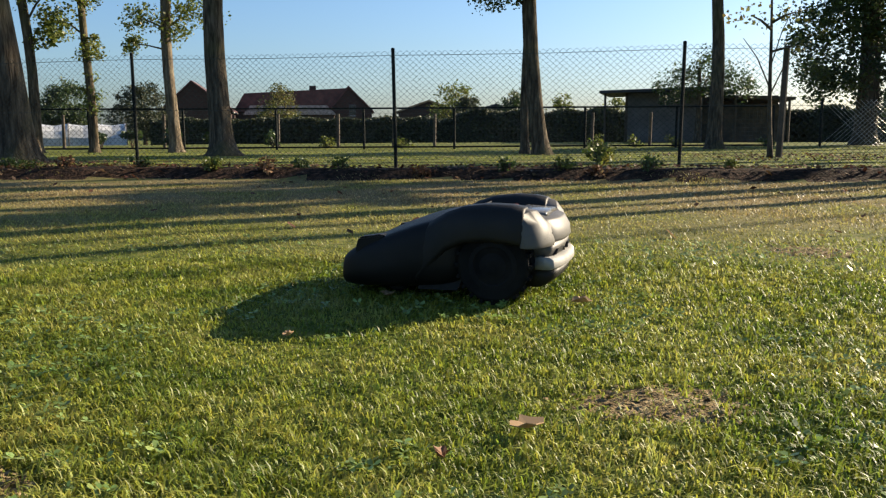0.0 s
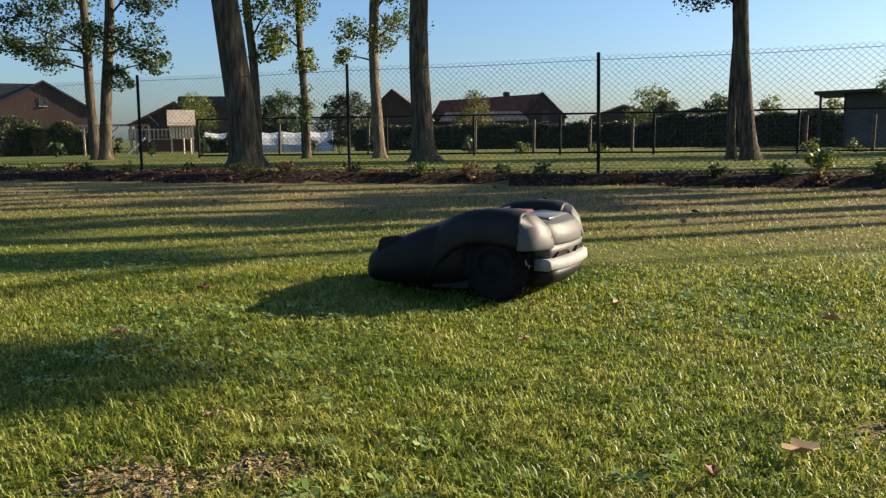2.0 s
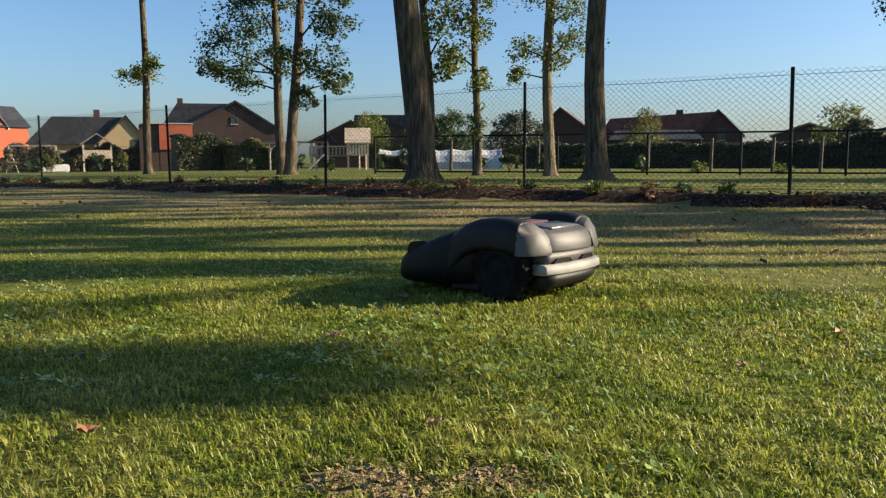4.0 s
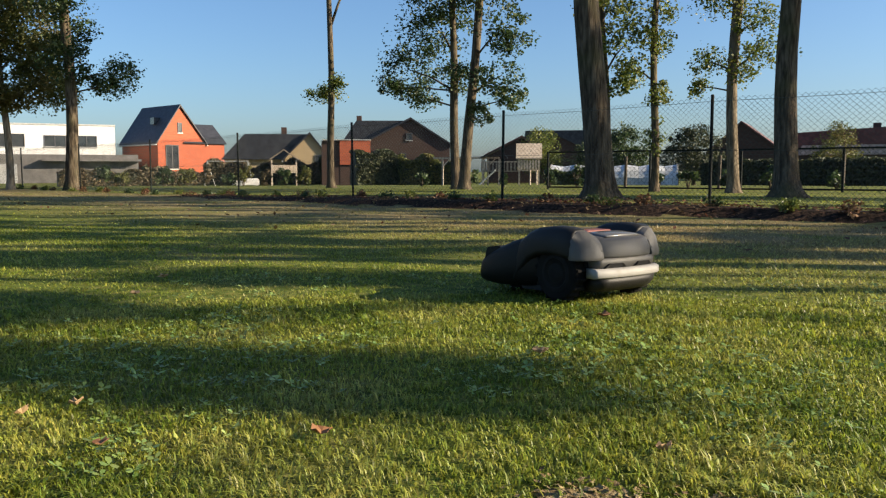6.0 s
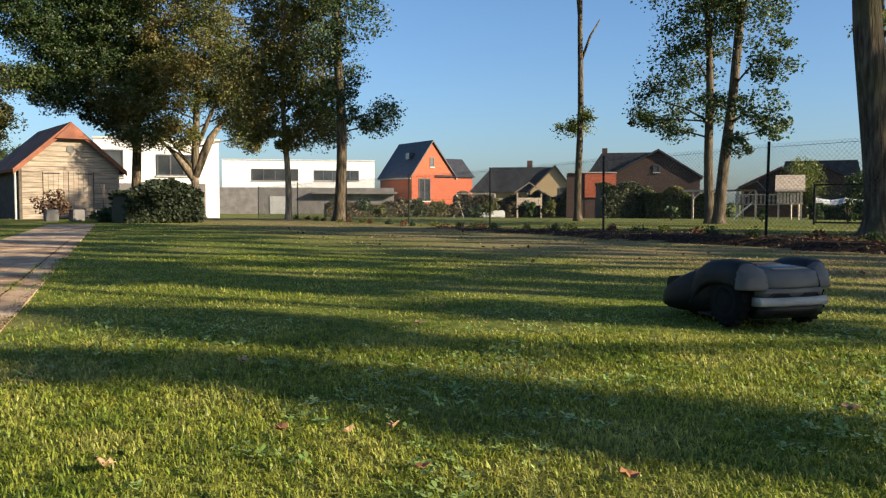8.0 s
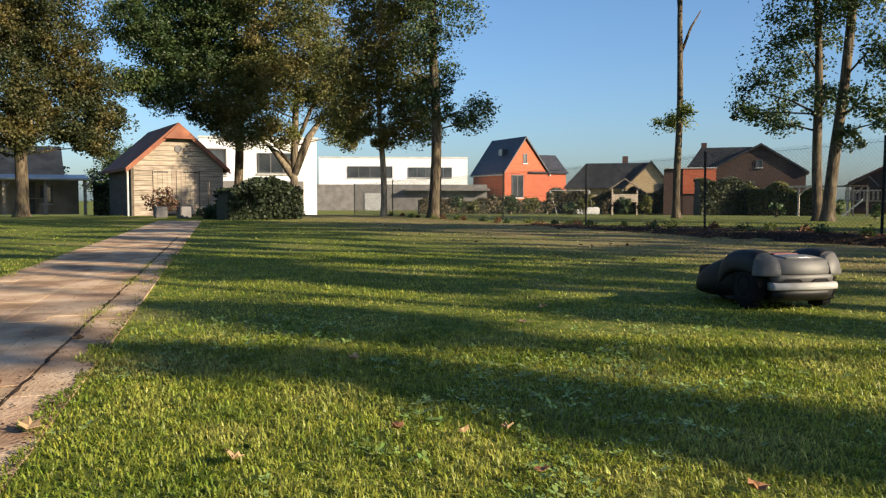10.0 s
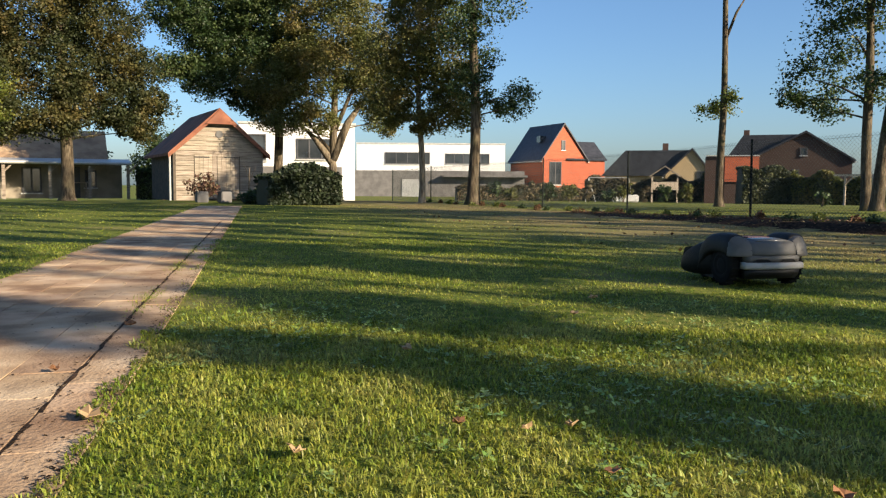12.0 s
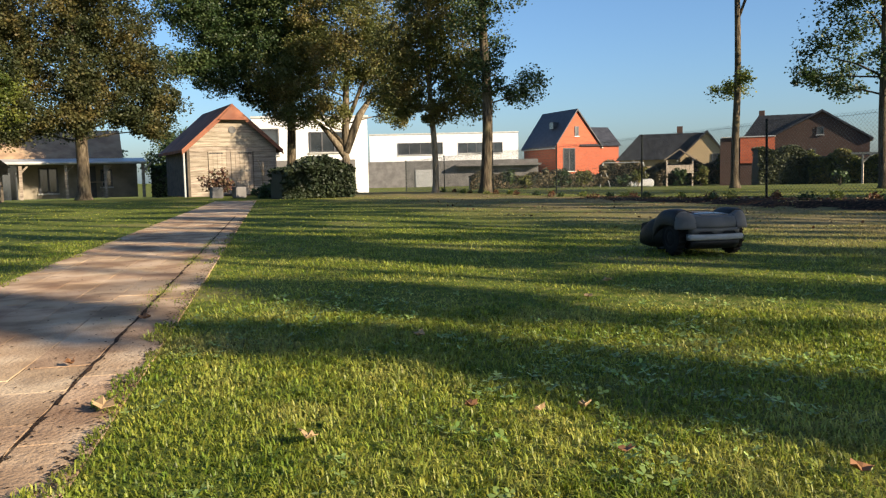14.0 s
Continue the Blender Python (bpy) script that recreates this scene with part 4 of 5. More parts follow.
def build_houses():
    # red brick house with dark slate roofs
    h = gable_house(facing((-71.79, 51.0), (-70.9, 58.7), -0.5), 5.35, 7.4, 4.1, 7.7, "orange-red brick house with steep dark slate roof", M_BR_RED, M_SLATE, peak=0.475)
    window(h, 0.85, 1.3, 2.3, 3.75, 1); window(h, 2.25, 5.0, 2.75, 6.05, 0)
    bm = bmesh.new(); prism(bm, [(-0.25, 3.95), (5.2, 3.95), (2.5, 6.1)], 2.9, 7.95, axis="x"); part("side_roof", bm, M_SLATE, h); part("side_wall", bmbox(5.35, 0.02, 0, 7.75, 5.0, 4.0), M_BR_RED, h)
    bm = bmesh.new(); box(bm, 0.9, 2.2, 5.9, 1.6, 3.0, 6.6); part("roof_window", bm, M_WINDOW, h)
    # white modern house, grey ground floor
    m = facing((-78.86, 32.2), (-70.45, 47.69), -0.5); w = thing("modern_house", "white rendered flat-roofed house over a grey ground floor", "house", m)
    part("ground_floor", bmbox(0, -1.2, 0, 17.6, 8, 2.62), M_GREYW, w, "grey clad ground floor")
    part("upper_floor", bmbox(0.5, 0, 2.62, 15.7, 8, 5.35), M_WHITE, w, "white rendered upper storey")
    part("roof_edge", bmbox(0.44, -0.06, 5.35, 15.76, 8.06, 5.47), M_ZINC, w)
    window(w, 3.4, 3.3, 8.0, 4.5, 3); window(w, 9.6, 3.35, 14.1, 4.4, 4)
    part("garage_door", bmbox(5.2, -1.28, 0, 7.3, -1.2, 1.75), M_DOORG, w, "light grey garage door")
    part("canopy", bmbox(9.3, -2.2, 2.0, 17.8, -1.2, 2.2), M_GREYW, w)
    # white annex nearer the shed
    m = facing((-43.82, 11.24), (-41.82, 17.08), -0.35); w = thing("white_house", "white rendered house wing with dark windows", "house", m)
    part("wall", bmbox(0, 0, 0, 6.1, 7, 4.15), M_WHITE, w); part("roof_edge", bmbox(-0.06, -0.06, 4.15, 6.16, 7.06, 4.25), M_ZINC, w)
    part("plinth", bmbox(-0.03, -0.04, 0, 5.4, -0.003, 1.9), M_GREYW, w); window(w, 0.3, 2.2, 1.4, 3.6, 0); window(w, 3.0, 2.3, 5.0, 3.4, 2)
    # yellow brick bungalow
    h = gable_house(facing((-54.33, 51.69), (-51.61, 54.37), -0.5), 3.9, 9, 2.2, 4.35, "yellow brick bungalow with dark roof", M_BR_YEL, M_SLATE, peak=0.56)
    window(h, 2.6, 1.5, 3.5, 2.5, 1)
    bm = bmesh.new(); prism(bm, [(-5.6, 2.1), (0.3, 2.1), (2.1, 4.35), (-3.5, 4.35)], 0.2, 8.5); part("long_roof", bm, M_SLATE, h)
    part("long_wall", bmbox(-5.3, 0.6, 0, -0.01, 8, 2.1), M_BR_YEL, h)
    part("chimney", bmbox(-0.4, 3, 4.2, 0.1, 3.5, 5.1), M_BR_DRK, h)
    # orange brick block
    w = thing("brick_annex", "plain orange brick block with a flat top", "house", facing((-41.6, 43.19), (-39.07, 45.45), -0.5))
    part("wall", bmbox(1.2, 0, 1.5, 3.4, 4, 3.25), M_BR_RED, w); part("side_wall", bmbox(-0.1, 0.12, 0, 1.2, 4, 3.2), M_BR_DRK, w); part("base_wall", bmbox(1.2, 0.1, 0, 3.4, 4, 1.5), M_BR_DRK, w); part("coping", bmbox(-0.05, -0.05, 3.25, 3.45, 4.05, 3.32), M_ZINC, w)
    # dark brick house
    h = gable_house(facing((-52.6, 60.2), (-45.96, 65.34), -0.5), 8.4, 10, 3.6, 6.0, "dark brown brick house with dark roof", M_BR_DRK, M_SLATE, peak=0.55)
    window(h, 3.6, 0.8, 4.2, 2.8, 0); window(h, 4.2, 4.0, 4.8, 4.7, 0)
    bm = bmesh.new(); prism(bm, [(-2.3, 3.4), (0.2, 3.4), (4.2, 5.9), (-0.6, 5.9)], 0.3, 9.5); part("side_roof", bm, M_SLATE, h)
    part("side_wall", bmbox(-2.0, 0.5, 0, -0.01, 9, 3.4), M_BR_DRK, h); part("chimney", bmbox(-0.8, 4, 5.8, -0.3, 4.5, 6.6), M_BR_DRK, h)
    # far red-roofed houses
    h = gable_house(facing((-11.6, 98.8), (-6.81, 99.6), -0.5), 4.9, 13, 3.2, 5.9, "far brick farmhouse with long dark red roof", M_BR_DRK, M_TILE_D, peak=0.45)
    bm = bmesh.new(); prism(bm, [(-11.2, 3.1), (0.2, 3.1), (2.2, 5.85), (-9.9, 5.2)], 0.2, 9); part("long_roof", bm, M_TILE_D, h); part("long_wall", bmbox(-11, 0.6, 0, -0.01, 8, 3.1), M_BR_DRK, h)
    part("chimney", bmbox(-2.3, 4, 5.3, -1.5, 4.6, 6.3), M_BR_DRK, h); window(h, 2.2, 2.6, 3.0, 3.9, 0)
    s = thing("lean_to", "low building with pale pinkish tiled roof", "shed", facing((-20, 90), (-10.4, 91), -0.5))
    bm = bmesh.new(); prism(bm, [(0, 2.6), (10, 2.6), (9.0, 3.6), (0.8, 3.6)], 0, 4); part("roof", bm, mat("pale_tile", [(0.30, 0.22, 0.20), (0.46, 0.36, 0.33)], 3, 0.6, bump=0.5, bump_scale=6), s); part("wall", bmbox(0.2, 0.3, 0, 9.8, 4, 2.6), M_BR_DRK, s)
    h = gable_house(facing((-27.5, 86), (-20.6, 87.2), -0.5), 7.0, 9, 3.0, 5.9, "far brick house with red roof between trunks", M_BR_DRK, M_TILE_D, peak=0.45)
    h = gable_house(facing((-47.09, 81.77), (-41.51, 84.50), -0.5), 7.4, 9, 3.2, 5.0, "far house with plain dark roof", M_BR_DRK, M_SLATE, peak=0.5)
    bm = bmesh.new(); prism(bm, [(-0.3, 3.1), (7.6, 3.1), (7.0, 5.6), (0.1, 5.6)], 0.1, 8); part("main_roof", bm, M_SLATE, h)
    h = gable_house(facing((-38.6, 60.5), (-34.2, 63.0), -0.5), 5.0, 7, 2.4, 3.9, "low brick house with brown-red roof behind the play tower", M_BR_DRK, M_TILE_D, peak=0.6)
    h = gable_house(facing((-3.2, 89.8), (3.4, 89.8), -0.5), 6.6, 8, 2.8, 3.9, "far low house behind the shrubs", M_BR_DRK, M_TILE_B, peak=0.5)
    h = gable_house(facing((4, 92), (11, 92), -0.5), 7, 8, 2.6, 3.5, "far low house with a grey roof", M_BR_DRK, M_SLATE, peak=0.5)

def build_shed():
    m = facing((-29.82, 5.22), (-29.82, 8.36), float(height(-29.6, 6.6))); W, D = 3.14, 4.6
    s = thing("wooden_shed", "weathered grey-brown timber shed with a red tiled roof", "shed", m)
    E, R = 1.72, 3.10
    bm = bmesh.new(); prism(bm, [(0.03, 0), (W - 0.03, 0), (W - 0.03, E), (W / 2, R), (0.03, E)], 0.05, D); part("core_wall", bm, M_WOODD, s)
    z, i = 0.0, 0
    while z < R - 0.12:      # weatherboards across the gable, split round the doors
        a, b = (0, W) if z < E else ((z - E) / (R - E) * W / 2 + 0.03, W - (z - E) / (R - E) * W / 2 - 0.03)
        segs = [(a, 0.68), (2.30, b)] if z + 0.1 < 1.66 else [(a, b)]
        for x0, x1 in segs:
            part("board", bmbox(x0, 0.0 + 0.004 * (i % 3), z + 0.006, x1, 0.05, z + 0.168), M_WOOD, s); i += 1
        z += 0.174
    for k in range(2):
        d = part("door", bmbox(0.70 + 0.79 * k, 0.015, 0.05, 1.48 + 0.79 * k, 0.05, 1.66), M_WOODD, s)
        for j in range(5):
            part("plank", bmbox(0.70 + 0.79 * k + j * 0.156 + 0.004, -0.005, 0.06, 0.70 + 0.79 * k + (j + 1) * 0.156 - 0.004, 0.012, 1.65), M_WOOD, d)
        part("hinge", bmbox(0.72 + 1.02 * k, -0.012, 1.50, 1.22 + 1.02 * k, -0.006, 1.54), M_BLACK, d)
    bm = bmesh.new(); bmesh.ops.create_cone(bm, cap_ends=True, segments=20, radius1=0.13, radius2=0.13, depth=0.03, matrix=pose(W / 2, -0.01, 2.34, 90)); part("round_vent", bm, M_GREYW, s)
    sl = (R - E) / (W / 2)
    for sx in (-1, 1):
        ex = W / 2 + sx * (W / 2 + 0.22)
        ez = R - sl * (W / 2 + 0.22)
        bm = bmesh.new(); prism(bm, [(W / 2, R + 0.02), (ex, ez + 0.02), (ex, ez + 0.12), (W / 2, R + 0.15)], -0.16, D + 0.2); part("roof", bm, M_TILE_R, s)
        bm = bmesh.new(); prism(bm, [(W / 2, R + 0.03), (ex, ez + 0.03), (ex, ez - 0.06), (W / 2, R - 0.07)], -0.20, -0.163); part("barge_board", bm, M_TILE_R, s)
    # tiled half hip over the gable top
    bm = bmesh.new(); prism(bm, [(W / 2 - 0.52, R - 0.42), (W / 2 + 0.52, R - 0.42), (W / 2, R + 0.10)], -0.26, -0.204); part("hip_tiles", bm, M_TILE_R, s)
    part("corner_trim", bmbox(-0.03, -0.012, 0, 0.06, 0.0, E), M_WOODD, s)
    bm = bmesh.new(); tube(bm, [(-0.12, 0.1, 0), (-0.12, 0.1, E - 0.1)], [0.035, 0.035], 8); part("downpipe", bm, M_ZINC, s)

def build_farm():
    m = facing((-40.6, -4.5), (-39.95, 5.28), -0.12); s = thing("farmhouse", "low farmhouse with brown tiled roof and covered porch", "house", m)
    Lf = 9.8
    part("wall", bmbox(0, 1.6, 0, Lf - 0.3, 6, 1.75), M_PLASTER, s)
    bm = bmesh.new(); prism(bm, [(1.3, 1.72), (6, 1.72), (5.0, 3.2), (3.4, 3.2)], -1, Lf - 0.9, axis="x"); part("roof", bm, M_TILE_B, s)
    bm = bmesh.new(); prism(bm, [(-0.05, 1.55), (1.5, 1.72), (1.5, 1.82), (-0.05, 1.64)], -1, Lf, axis="x"); part("porch_roof", bm, M_ZINC, s)
    bm = bmesh.new(); tube(bm, [(-1, -0.1, 1.58), (Lf, -0.1, 1.58)], [0.07, 0.07], 8); part("gutter", bm, M_ZINC, s)
    for x in (4.6, 6.4, 8.0, 9.6):
        p = part("porch_post", bmbox(x, 0, 0, x + 0.13, 0.13, 1.56), M_WOOD, s)
        bm = bmesh.new(); tube(bm, [(x + 0.06, 0.06, 1.15), (x + 0.42, 0.06, 1.54)], [0.045, 0.045], 6); part("brace", bm, M_WOOD, p)
    window(s, 5.3, 0.25, 6.1, 1.4, 1, 1.6); window(s, 7.9, 0.5, 8.4, 1.3, 0, 1.6); part("door", bmbox(7.1, 1.53, 0, 7.7, 1.6, 1.45), M_FRAME, s)
    part("glazed_bay", bmbox(3.0, 0.6, 0, 4.5, 1.6, 1.5), M_WINDOW, s)
    t = thing("garden_table", "wooden garden table on the farmhouse porch", "table", m @ pose(7.0, 0.7, 0))
    part("tabletop", bmbox(0, 0, 0.70, 1.0, 0.6, 0.75), M_WOOD, t)
    for a in (0.05, 0.9):
        for b in (0.05, 0.5):
            part("leg", bmbox(a, b, 0, a + 0.06, b + 0.06, 0.70), M_WOOD, t)
    p = thing("bird_house", "dark wooden bird house on a post", "bird house", pose(-33.2, -0.55, float(height(-33.2, -0.55)), 0, 0, 90))
    part("pole", bmbox(-0.04, -0.04, 0, 0.04, 0.04, 0.95), M_WOODD, p); part("box", bmbox(-0.22, -0.18, 0.95, 0.22, 0.18, 1.2), M_WOODD, p)
    bm = bmesh.new(); prism(bm, [(-0.32, 1.2), (0.32, 1.2), (0, 1.48)], -0.25, 0.25); part("roof", bm, M_WOODD, p)

def farm_hedge():
    hedge((-40.8, 5.6), (-40.2, 9.4), 1.0, -0.15, 1.6, "dark shrubs between farmhouse and shed", M_LEAF, n=1600, size=0.14, seed=41, bumpy=0.25)

def shrub(x, y, r, h, label, material, seed, name="shrub", size=0.09, n=9):
    rng = np.random.default_rng(seed); z0 = float(height(x, y))
    t = thing(name, label, "shrub", pose(x, y, z0))
    for i in range(5):
        a = i * 1.26 + seed; bm = bmesh.new(); tube(bm, [(0, 0, -0.03), (math.cos(a) * r * 0.6, math.sin(a) * r * 0.6, h * 0.75)], [0.015, 0.006], 5); part("stem", bm, M_BARK, t)
    g = rng.normal(size=(n, 3)); g /= np.linalg.norm(g, axis=1, keepdims=True)
    c = g * rng.random((n, 1)) ** 0.4 * np.array([r, r, h * 0.42]) + np.array([0, 0, h * 0.55])
    V, F = leaves(rng, c, np.full((n, 3), 0.28 * (r + 0.2)), 36, size); arrays("foliage", V, F, material, t)

def build_gardens():
    # dark hedge block and plants beside the shed
    # foliage colour here includes the shade that lies on this hedge
    hedge((-22.59, 6.20), (-22.75, 8.3), 1.2, -0.02, 1.02, "loose hedge beside the shed in shade-darkened green", M_HEDGE_SHADED, n=4200, seed=4, bumpy=0.2)
    for k, (bx, by) in enumerate(((-22.35, 7.15), (-22.25, 7.5))):      # boards leaning against the hedge
        b = link("leaning_board", bmbox(-0.07, -0.015, 0, 0.07, 0.015, 1.15, bevel=0.004), M_WOODD); b.matrix_basis = pose(bx, by, 0.0, 0, -24, 8 + 14 * k)
        tagged(b, "dark weathered board leaning against the hedge", "board", "boards against the hedge")
    shrub(-26.6, 5.55, 0.55, 0.85, "reddish hydrangea bush before the shed", M_HYDR, 3, n=20); shrub(-24.5, 6.6, 0.4, 0.4, "low green plants beside the path end", M_LEAF, 4); shrub(-25.0, 7.1, 0.5, 0.5, "green bush beside the shed", M_LEAF, 5); shrub(-24.0, 6.1, 0.3, 0.3, "low green plants beside the path end", M_LEAF, 6)
    for k, (x, y) in enumerate(((-26.2, 5.35), (-26.0, 6.0))):
        pot = link("flower_pot", bmbox(-0.17, -0.17, 0, 0.17, 0.17, 0.34, bevel=0.02), M_GREYW); pot.matrix_basis = pose(x, y, float(height(x, y)), 0, 0, 12 * k); tagged(pot, "square grey flower pot beside the hydrangea", "flower pot", "pots before the shed")
    tree((-26.0, 6.75), 0.018, (0.1, 0.05), 1.15, "thin bare sapling tied before the shed", seed=91, limbs=((0.6, 0.05, 0.2, 1.1, 0.008), (0.7, 0.0, -0.2, 1.2, 0.008)), name="sapling")
    # planting in front of the houses across the meadow
    for i, (a, b, lab, mt) in enumerate((((-53.5, 30), (-49.8, 39.2), "mixed low garden border with dry stems", M_DRYH), ((-49.8, 39.2), (-43.7, 45.0), "ragged olive garden border gone dry", M_DRYH), ((-43.7, 45.0), (-38.6, 48.7), "garden hedge with dry stems", M_LEAFB))):
        hedge(a, b, 1.0, -0.45, (0.75, 1.35, 1.6)[i], lab, mt, n=3600, size=0.14, seed=11 + i, bumpy=0.2)
    hedge((-35.36, 39.39), (-33.71, 42.08), 1.6, -0.45, 1.95, "large dark clipped hedge", M_HEDGE, n=3000, size=0.16, seed=20)
    hedge((-33.03, 41.34), (-29.13, 42.94), 0.9, -0.45, 1.45, "flowering hedge with pale dry blooms", M_LEAFB, n=2600, size=0.15, seed=21, bumpy=0.2)
    hedge((-12.5, 38.0), (1.5, 38.6), 1.0, -0.25, 1.15, "long dark clipped hedge", M_HEDGE, n=5200, size=0.13, seed=22, bumpy=0.05)
    hedge((1.4, 38.4), (9.6, 38.2), 1.0, -0.25, 1.5, "taller dark hedge behind the meadow", M_HEDGE, n=3600, size=0.13, seed=23, bumpy=0.08)
    hedge((9.5, 34), (19, 30), 1.0, -0.2, 1.35, "dark hedge beside the carport", M_HEDGE, n=2600, size=0.13, seed=24, bumpy=0.08)
    for i in range(12):
        x = -17.0 + i * 1.15 + 0.4 * math.sin(i * 3.1); y = 22.2 + 0.7 * math.sin(i * 1.9)
        shrub(x, y, 0.22, 0.45 + 0.25 * abs(math.sin(i * 2.3)), "tall weedy plant by the garden fence", M_LEAF, 100 + i, name="weed", size=0.11, n=5)
    for i, (x, y) in enumerate(((4.6, 21.6), (5.6, 21.7), (6.6, 21.5), (-0.6, 22), (9, 21.4), (-2.6, 22.2), (2.16, 9.4))):
        shrub(x, y, 0.26 if i < 6 else 0.16, 0.28 if i < 6 else 0.2, "leafy weeds along the fence", M_LEAFY, 130 + i, name="weed", size=0.06, n=6)
    for i in range(46):
        x = 3.2 - i * 0.62 + 0.25 * math.sin(i * 5.0); y = 8.8 - 0.17 * x - 0.12 - 0.35 * abs(math.sin(i * 2.2))
        shrub(x, y, 0.05 + 0.07 * abs(math.sin(i * 1.7)), 0.04 + 0.05 * abs(math.sin(i * 1.3)), "small ragged weeds at the fence foot", (M_LEAFY, M_LEAF, M_DEAD)[i % 3], 160 + i, name="weed", size=0.035, n=5)
    # mixed plants in front of the dry borders
    for i, (x, y) in enumerate(((-49.5, 29.4), (-48.8, 30.5), (-48.2, 31.4), (-47.4, 32.6), (-46.8, 33.5), (-45.9, 34.7), (-45.1, 35.7), (-44.2, 36.8), (-43.6, 37.5), (-42.6, 38.6), (-41.7, 39.6), (-40.8, 40.5))):
        shrub(x, y, 0.35 + 0.3 * abs(math.sin(i * 2.1)), 0.8 + 0.8 * abs(math.sin(i * 1.3 + 0.4)), ("dry brown plant in the garden border", "olive green shrub in the garden border", "yellowing shrub in the garden border")[i % 3], (M_DRYH, M_LEAF, M_LEAFB)[i % 3], 200 + i, name="garden_plant", size=0.16, n=14)
    # film greenhouse
    m = facing((-19.0, 35.1), (-13.5, 37.4), -0.3); g = thing("film_greenhouse", "low white film-covered garden tunnel", "greenhouse", m)
    bm = bmesh.new(); Lg = 6.0
    loft(bm, [[(x, 1.2 - 1.2 * math.cos(q) , 1.12 * math.sin(q) ** 0.8 * (1 - 0.08 * (i % 2)) + 0.001) for q in np.linspace(0.0, math.pi, 9)] for i, x in enumerate(np.linspace(0, Lg, 11))]); part("film", bm, M_FOIL, g)
    for x in np.linspace(0, Lg, 6):
        bm = bmesh.new(); tube(bm, [(x, 1.2 - 1.23 * math.cos(q), 1.15 * math.sin(q) ** 0.8) for q in np.linspace(0.0, math.pi, 9)], [0.02] * 9, 5); part("hoop", bm, M_GREYW, g)
    # second tunnel part nearer the play tower
    hedge((-19.07, 34.99), (-16.90, 35.52), 0.6, -0.3, 0.55, "leafy plants along the tunnel", M_LEAF, n=900, size=0.13, seed=33, bumpy=0.25)
    # play tower on stilts near the bungalow
    p0, p1, H = (-44.19, 40.58), (-42.92, 41.9), 2.55
    W = math.hypot(p1[0] - p0[0], p1[1] - p0[1]); t = thing("play_tower", "weathered wooden play tower with pitched roof on stilts", "play tower", facing(p0, p1, -0.5))
    for a in (0, W - 0.1):
        for b in (0, 1.0):
            part("leg", bmbox(a, b, 0, a + 0.1, b + 0.1, H * 0.72), M_PALEW, t)
    part("platform", bmbox(-0.03, -0.03, H * 0.36, W + 0.03, 1.13, H * 0.40), M_PALEW, t)
    for j in range(7):
        part("slat", bmbox(W * j / 7 + 0.01, -0.045, H * 0.40, W * (j + 1) / 7 - 0.01, -0.031, H * 0.58), M_PALEW, t)
    for ex in (-0.15, W + 0.15):
        bm = bmesh.new(); prism(bm, [(W / 2, H), (W / 2, H + 0.06), (ex, H * 0.74), (ex, H * 0.70)], -0.1, 1.2); part("roof", bm, M_WOOD, t)
    # play tower with a pale roof, a bridge to a second dark-roofed stand, and a slide
    t = thing("play_tower", "wooden play tower with pale pitched roof, bridge and slide", "play tower", facing((-23.07, 39.06), (-22.07, 39.62), -0.5)); W = 1.25
    for a in (0.05, W - 0.13, -1.95, -1.05):
        for b in (0.05, 0.95):
            part("leg", bmbox(a, b, 0, a + 0.08, b + 0.08, 1.85 if a > 0 else 1.70), M_PALEW, t)
    part("platform", bmbox(0, 0, 1.02, W, 1.08, 1.10), M_PALEW, t); part("bridge", bmbox(-2.0, 0.1, 0.98, -0.01, 1.0, 1.05), M_WOOD, t)
    for j in range(8):
        part("slat", bmbox(W * j / 8 + 0.01, -0.035, 1.10, W * (j + 1) / 8 - 0.03, -0.01, 1.62), M_PALEW, t)
    for j in range(10):
        part("slat", bmbox(-2.0 + 0.2 * j, 0.06, 1.05, -1.9 + 0.2 * j, 0.085, 1.5), M_WOOD, t)
    part("handrail", bmbox(-2.02, 0.04, 1.5, -0.02, 0.10, 1.56), M_PALEW, t)
    for sy, y_e in ((0, -0.12), (1, 1.20)):
        bm = bmesh.new(); prism(bm, [(0.54, 2.48), (0.54, 2.54), (y_e, 1.74), (y_e, 1.68)], -0.08, W + 0.08, axis="x"); part("roof", bm, M_PALEW, t)
    bm = bmesh.new(); prism(bm, [(0.54, 2.44), (0.0, 1.78), (1.08, 1.78)], 0.0, 0.03, axis="x"); part("gable", bm, M_WOODD, t)
    bm = bmesh.new(); prism(bm, [(-2.05, 1.72), (-1.0, 2.22), (-1.0, 2.28), (-2.05, 1.78)], 0.0, 1.1); part("stand_roof", bm, M_SLATE, t, "dark slate-grey lean-to roof")
    bm = bmesh.new(); prism(bm, [(-1.0, 2.28), (-0.55, 1.78), (-0.55, 1.72), (-1.0, 2.22)], 0.0, 1.1); part("stand_roof", bm, M_SLATE, t)
    bm = bmesh.new(); prism(bm, [(-1.2, 1.02), (-1.2, 1.12), (-2.3, 0.12), (-2.3, 0.02)], -0.5, -0.1); part("slide", bm, M_FOIL, t, "pale slide")
    bm = bmesh.new(); tube(bm, [(0.7, -0.5, 0), (0.7, -0.02, 1.05)], [0.04, 0.04], 6); tube(bm, [(1.05, -0.5, 0), (1.05, -0.02, 1.05)], [0.04, 0.04], 6); part("ladder", bm, M_PALEW, t)
